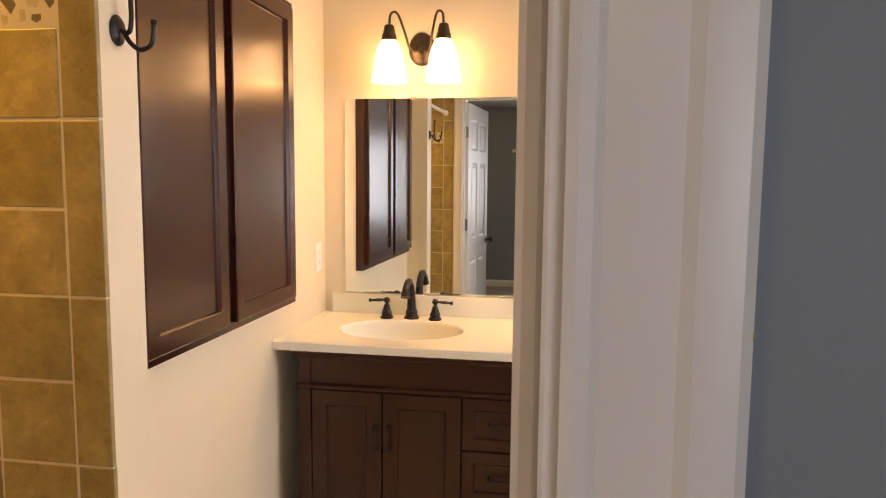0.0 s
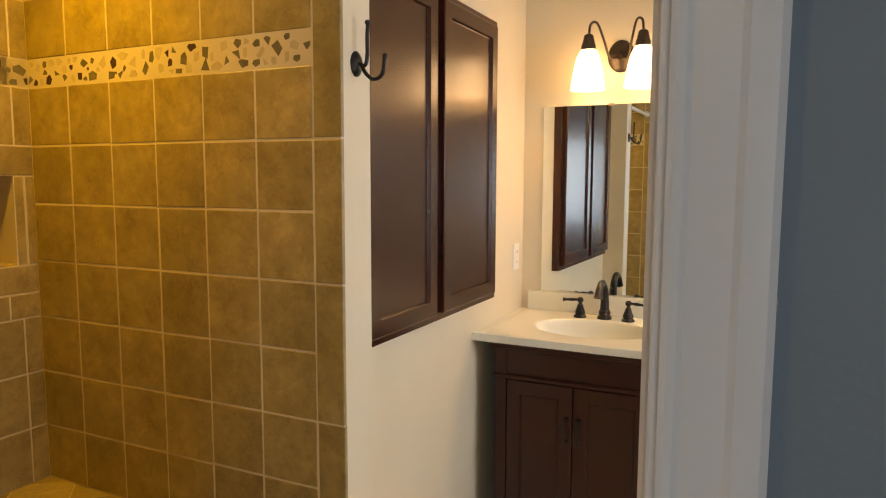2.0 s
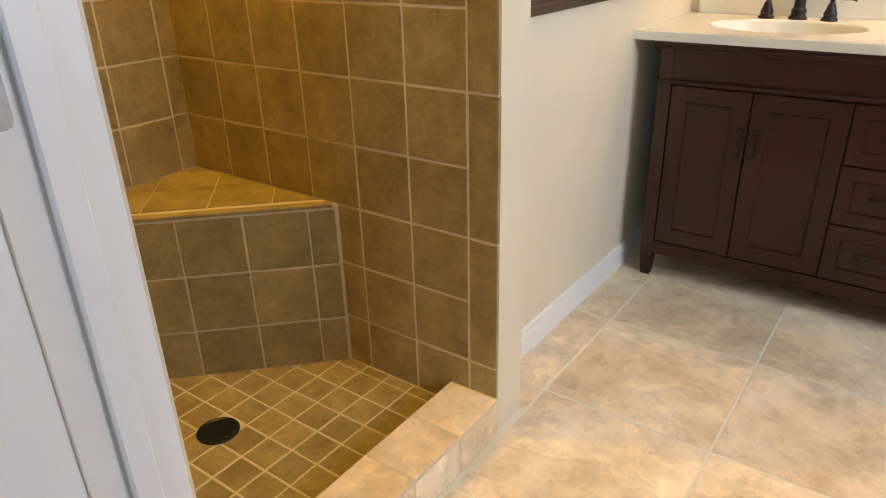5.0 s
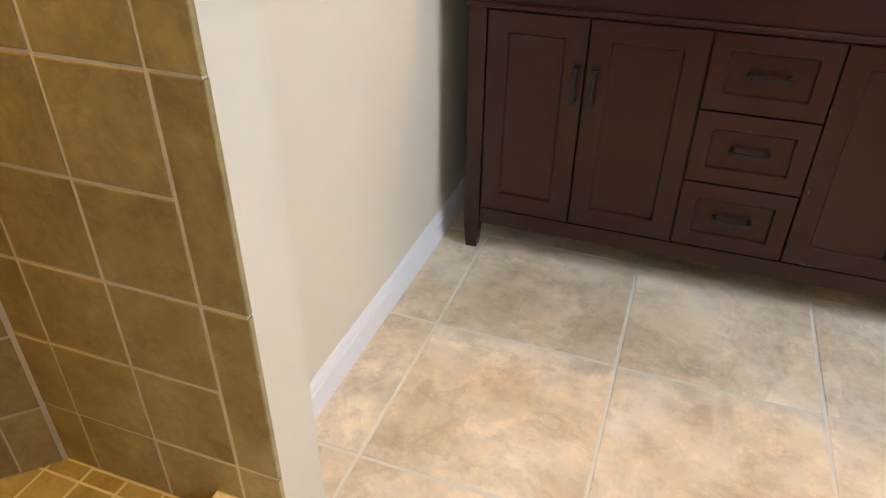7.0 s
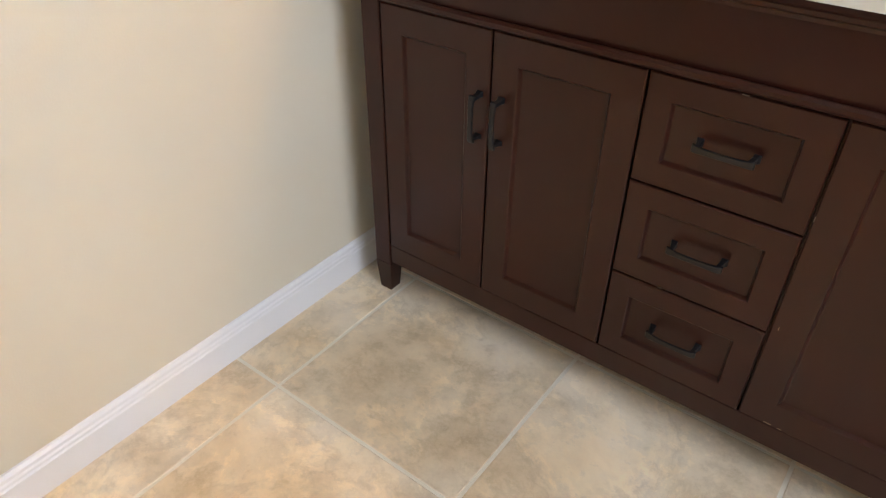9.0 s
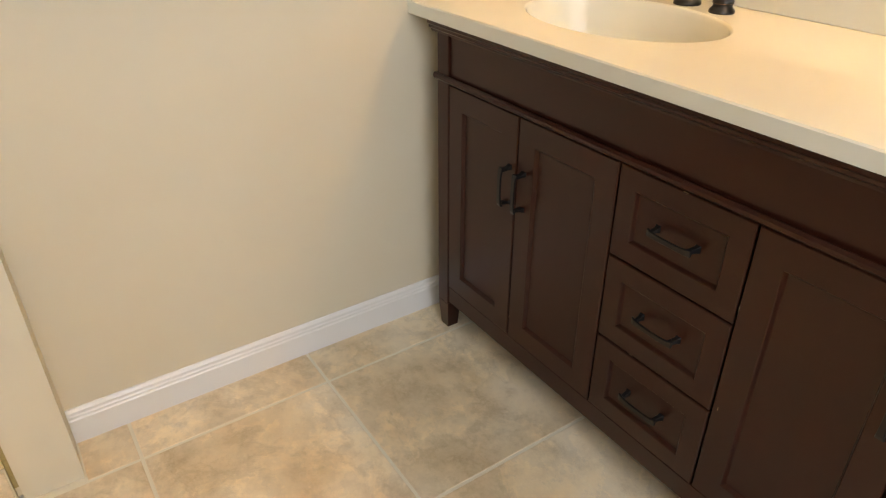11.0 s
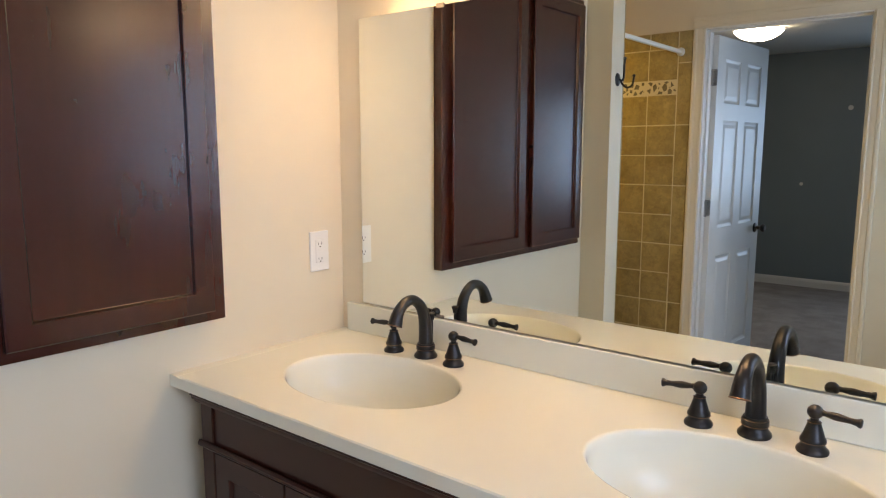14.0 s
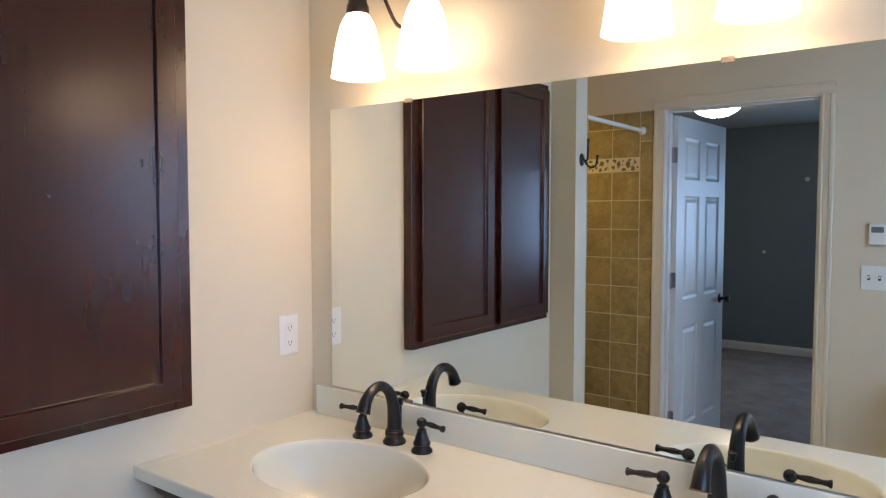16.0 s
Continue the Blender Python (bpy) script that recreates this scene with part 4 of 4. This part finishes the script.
near = tagged(part("wall_shower_near", boxes((SHOWER_X - TILE_T, DOORWALL - 0.001, 0.02, STUB_X - 0.005, DOORWALL + 0.0086, 2.100)), GROUT), "brown stone tile shower wall beside the door", "wall", kind="structure")
cols_near = [STUB_X - 0.987] + [STUB_X - 0.987 + PITCH * k for k in range(1, 6)] + [STUB_X - SHOWER_X]
tiled_wall(near, (STUB_X, DOORWALL, 0), (-1, 0, 0), cols_near, edge=(0.0, STUB_X - 0.987))
mosaic_band(near, (STUB_X - 0.078, DOORWALL, 1.752), (-1, 0, 0), 0.987 - SHOWER_X, False)

cols_side = [0.0] + [0.915 - 0.088 - PITCH * k for k in range(4, -1, -1)] + [0.915]
N0, N1 = 2.055 - DOORWALL, 2.355 - DOORWALL
tiled_wall(wall_shower_side, (SHOWER_X - TILE_T, DOORWALL, 0), (0, 1, 0), [c for c in cols_side], keep=lambda a, z0, b, z1: not (b > N0 - 0.07 and a < 0.915 and z1 > 1.08 and z0 < 1.56))
mosaic_band(wall_shower_side, (SHOWER_X - TILE_T, DOORWALL, 1.752), (0, 1, 0), 0.915, True)
SO = (SHOWER_X - TILE_T, DOORWALL, 0)
for a0, z0, a1, z1 in ((N0 - 0.03, 1.49, 0.915, 1.5795), (N0 - 0.03, 1.137, 0.915, 1.222), (N1, 1.222, N1 + 0.032, 1.49), (N1 + 0.034, 1.222, 0.915, 1.49), (N0 - 0.03, 1.222, N0, 1.49), (N0 - 0.03, 1.062, N1 - 0.03, 1.137), (N1 - 0.03, 1.062, 0.915, 1.137)):
    lay(wall_shower_side, "trim_tile", SO, (0, 1, 0), (0, 0, 1), a0, z0, a1, z1, SHOWER_TILE)
for k in range(2):
    for z0, z1 in ((1.232, 1.36), (1.36, 1.488)):
        lay(wall_shower_side, "niche_tile", (-0.160, 2.057, 0), (0, 1, 0), (0, 0, 1), 0.148 * k, z0, 0.148 * (k + 1), z1, SHOWER_TILE, 0.008)
lay(wall_shower_side, "niche_tile", (-0.160, 2.057, 1.222), (1, 0, 0), (0, 1, 0), 0, 0, 0.100, 0.297, SHOWER_TILE, 0.008)
lay(wall_shower_side, "niche_tile", (-0.060, 2.355, 1.222), (-1, 0, 0), (0, 0, 1), 0, 0, 0.098, 0.266, SHOWER_TILE, 0.008)
lay(wall_shower_side, "niche_tile", (-0.158, 2.055, 1.222), (1, 0, 0), (0, 0, 1), 0, 0, 0.098, 0.266, SHOWER_TILE, 0.008)

# bench cladding: front face on the diagonal, top cut to the corner
diag = Vector((1, 1, 0)).normalized()
front0 = Vector((SHOWER_X, SHOWER_Y - LEG + 0.012, 0.045))
flen = (LEG - 0.012) * math.sqrt(2)
zrows = [0.0, 0.148, 0.3205, 0.487]
fcols = [0.0, 0.090] + [0.090 + PITCH * k for k in range(1, 5)] + [flen]
for z0, z1 in zip(zrows, zrows[1:]):
    for a0, a1 in zip(fcols, fcols[1:]):
        if a1 - a0 > 0.02:
            lay(bench, "tile", front0, diag, (0, 0, 1), a0, z0, a1, z1, SHOWER_TILE).matrix_parent_inverse = bench.matrix_world.inverted()
lip = lay(bench, "edge_tile", front0 + Vector((0, 0, 0.4905)) + Vector((1, -1, 0)).normalized() * 0.012, diag, Vector((-1, 1, 0)).normalized(), 0.004, 0, flen - 0.004, 0.034, SHOWER_TILE, 0.010)
lip.matrix_parent_inverse = bench.matrix_world.inverted()
cell = 0.1725
inner = LEG - 0.066
for i in range(5):
    for k in range(5):
        a0, b0 = i * cell, k * cell
        pts = [(a0 + 0.002, b0 + 0.002), (a0 + cell - 0.002, b0 + 0.002), (a0 + cell - 0.002, b0 + cell - 0.002), (a0 + 0.002, b0 + cell - 0.002)]
        # the tiles lie square to the front; clip them to the corner
        span = inner / math.sqrt(2)
        world_pts = []
        poly = [(u - 2.5 * cell, v) for u, v in pts]

        def clip(poly, nx, ny, lim):
            out = []
            for (x0, y0), (x1, y1) in zip(poly, poly[1:] + poly[:1]):
                d0, d1 = lim - (nx * x0 + ny * y0), lim - (nx * x1 + ny * y1)
                if d0 >= 0:
                    out.append((x0, y0))
                if d0 * d1 < 0:
                    t = d0 / (d0 - d1)
                    out.append((x0 + t * (x1 - x0), y0 + t * (y1 - y0)))
            return out

        r2 = math.sqrt(0.5)
        poly = clip(poly, r2, r2, span * r2)
        poly = clip(poly, -r2, r2, span * r2) if len(poly) > 2 else poly
        if len(poly) > 2:
            b = bmesh.new()
            base = Vector((inner / 2 , -inner / 2, 0.498))
            prism(b, poly, 0.0, 0.0085, lambda u, v, w: (base.x + (u - v) * r2, base.y + (u + v) * r2, base.z + w))
            part("top_tile", b, SHOWER_TILE, bench)

# curb cladding
n_curb = 5
clen = SHOWER_Y - DOORWALL - TILE_T
for k in range(n_curb):
    a0, a1 = clen * k / n_curb, clen * (k + 1) / n_curb
    lay(curb, "tile", (0.929, DOORWALL + TILE_T, 0.105), (1, 0, 0), (0, 1, 0), 0, a0, 0.148, a1, FLOOR_TILE, 0.010)
    lay(curb, "tile", (1.066, DOORWALL + TILE_T, 0), (0, 1, 0), (0, 0, 1), a0, 0.0, a1, 0.106, FLOOR_TILE, 0.010)
    lay(curb, "tile", (0.936, SHOWER_Y, 0.04), (0, -1, 0), (0, 0, 1), a0, 0.004, a1, 0.066, SHOWER_TILE, 0.008)

# shower floor
small = PITCH / 2
for i in range(13):
    for k in range(12):
        x0, y0 = 0.9713 - small * (i + 1), 2.464 - small * (k + 1)
        x1, y1 = min(x0 + small, 0.928), min(y0 + small, SHOWER_Y)
        y0, x0 = max(y0, DOORWALL + TILE_T), max(x0, SHOWER_X)
        if y1 - y0 < 0.02 or x1 - x0 < 0.02:
            continue
        if (x1 - SHOWER_X) + (SHOWER_Y - y0) < LEG - 0.02 or math.hypot((x0 + x1) / 2 - 0.50, (y0 + y1) / 2 - 1.975) < 0.042:
            continue
        lay(shower_floor, "tile", (0, 0, 0.039), (1, 0, 0), (0, 1, 0), x0, y0, x1, y1, SHOWER_TILE, 0.007)

# bathroom floor
FP = 0.467
for i in range(-1, 6):
    for k in range(-4, 3):
        x0, x1 = max(1.084 + FP * i, WEST), min(1.084 + FP * (i + 1), EAST)
        y0, y1 = max(3.127 + FP * k, MID + 0.01), min(3.127 + FP * (k + 1), NORTH)
        if x1 - x0 < 0.03 or y1 - y0 < 0.02:
            continue
        if x1 < 1.09 and y1 < STUB_Y + 0.03:
            continue
        if x1 < 1.09:
            y0 = max(y0, STUB_Y)
        lay(floor, "tile", (0, 0, -0.010), (1, 0, 0), (0, 1, 0), x0, y0, x1, y1, FLOOR_TILE, 0.010, 0.0068, 0.0003)
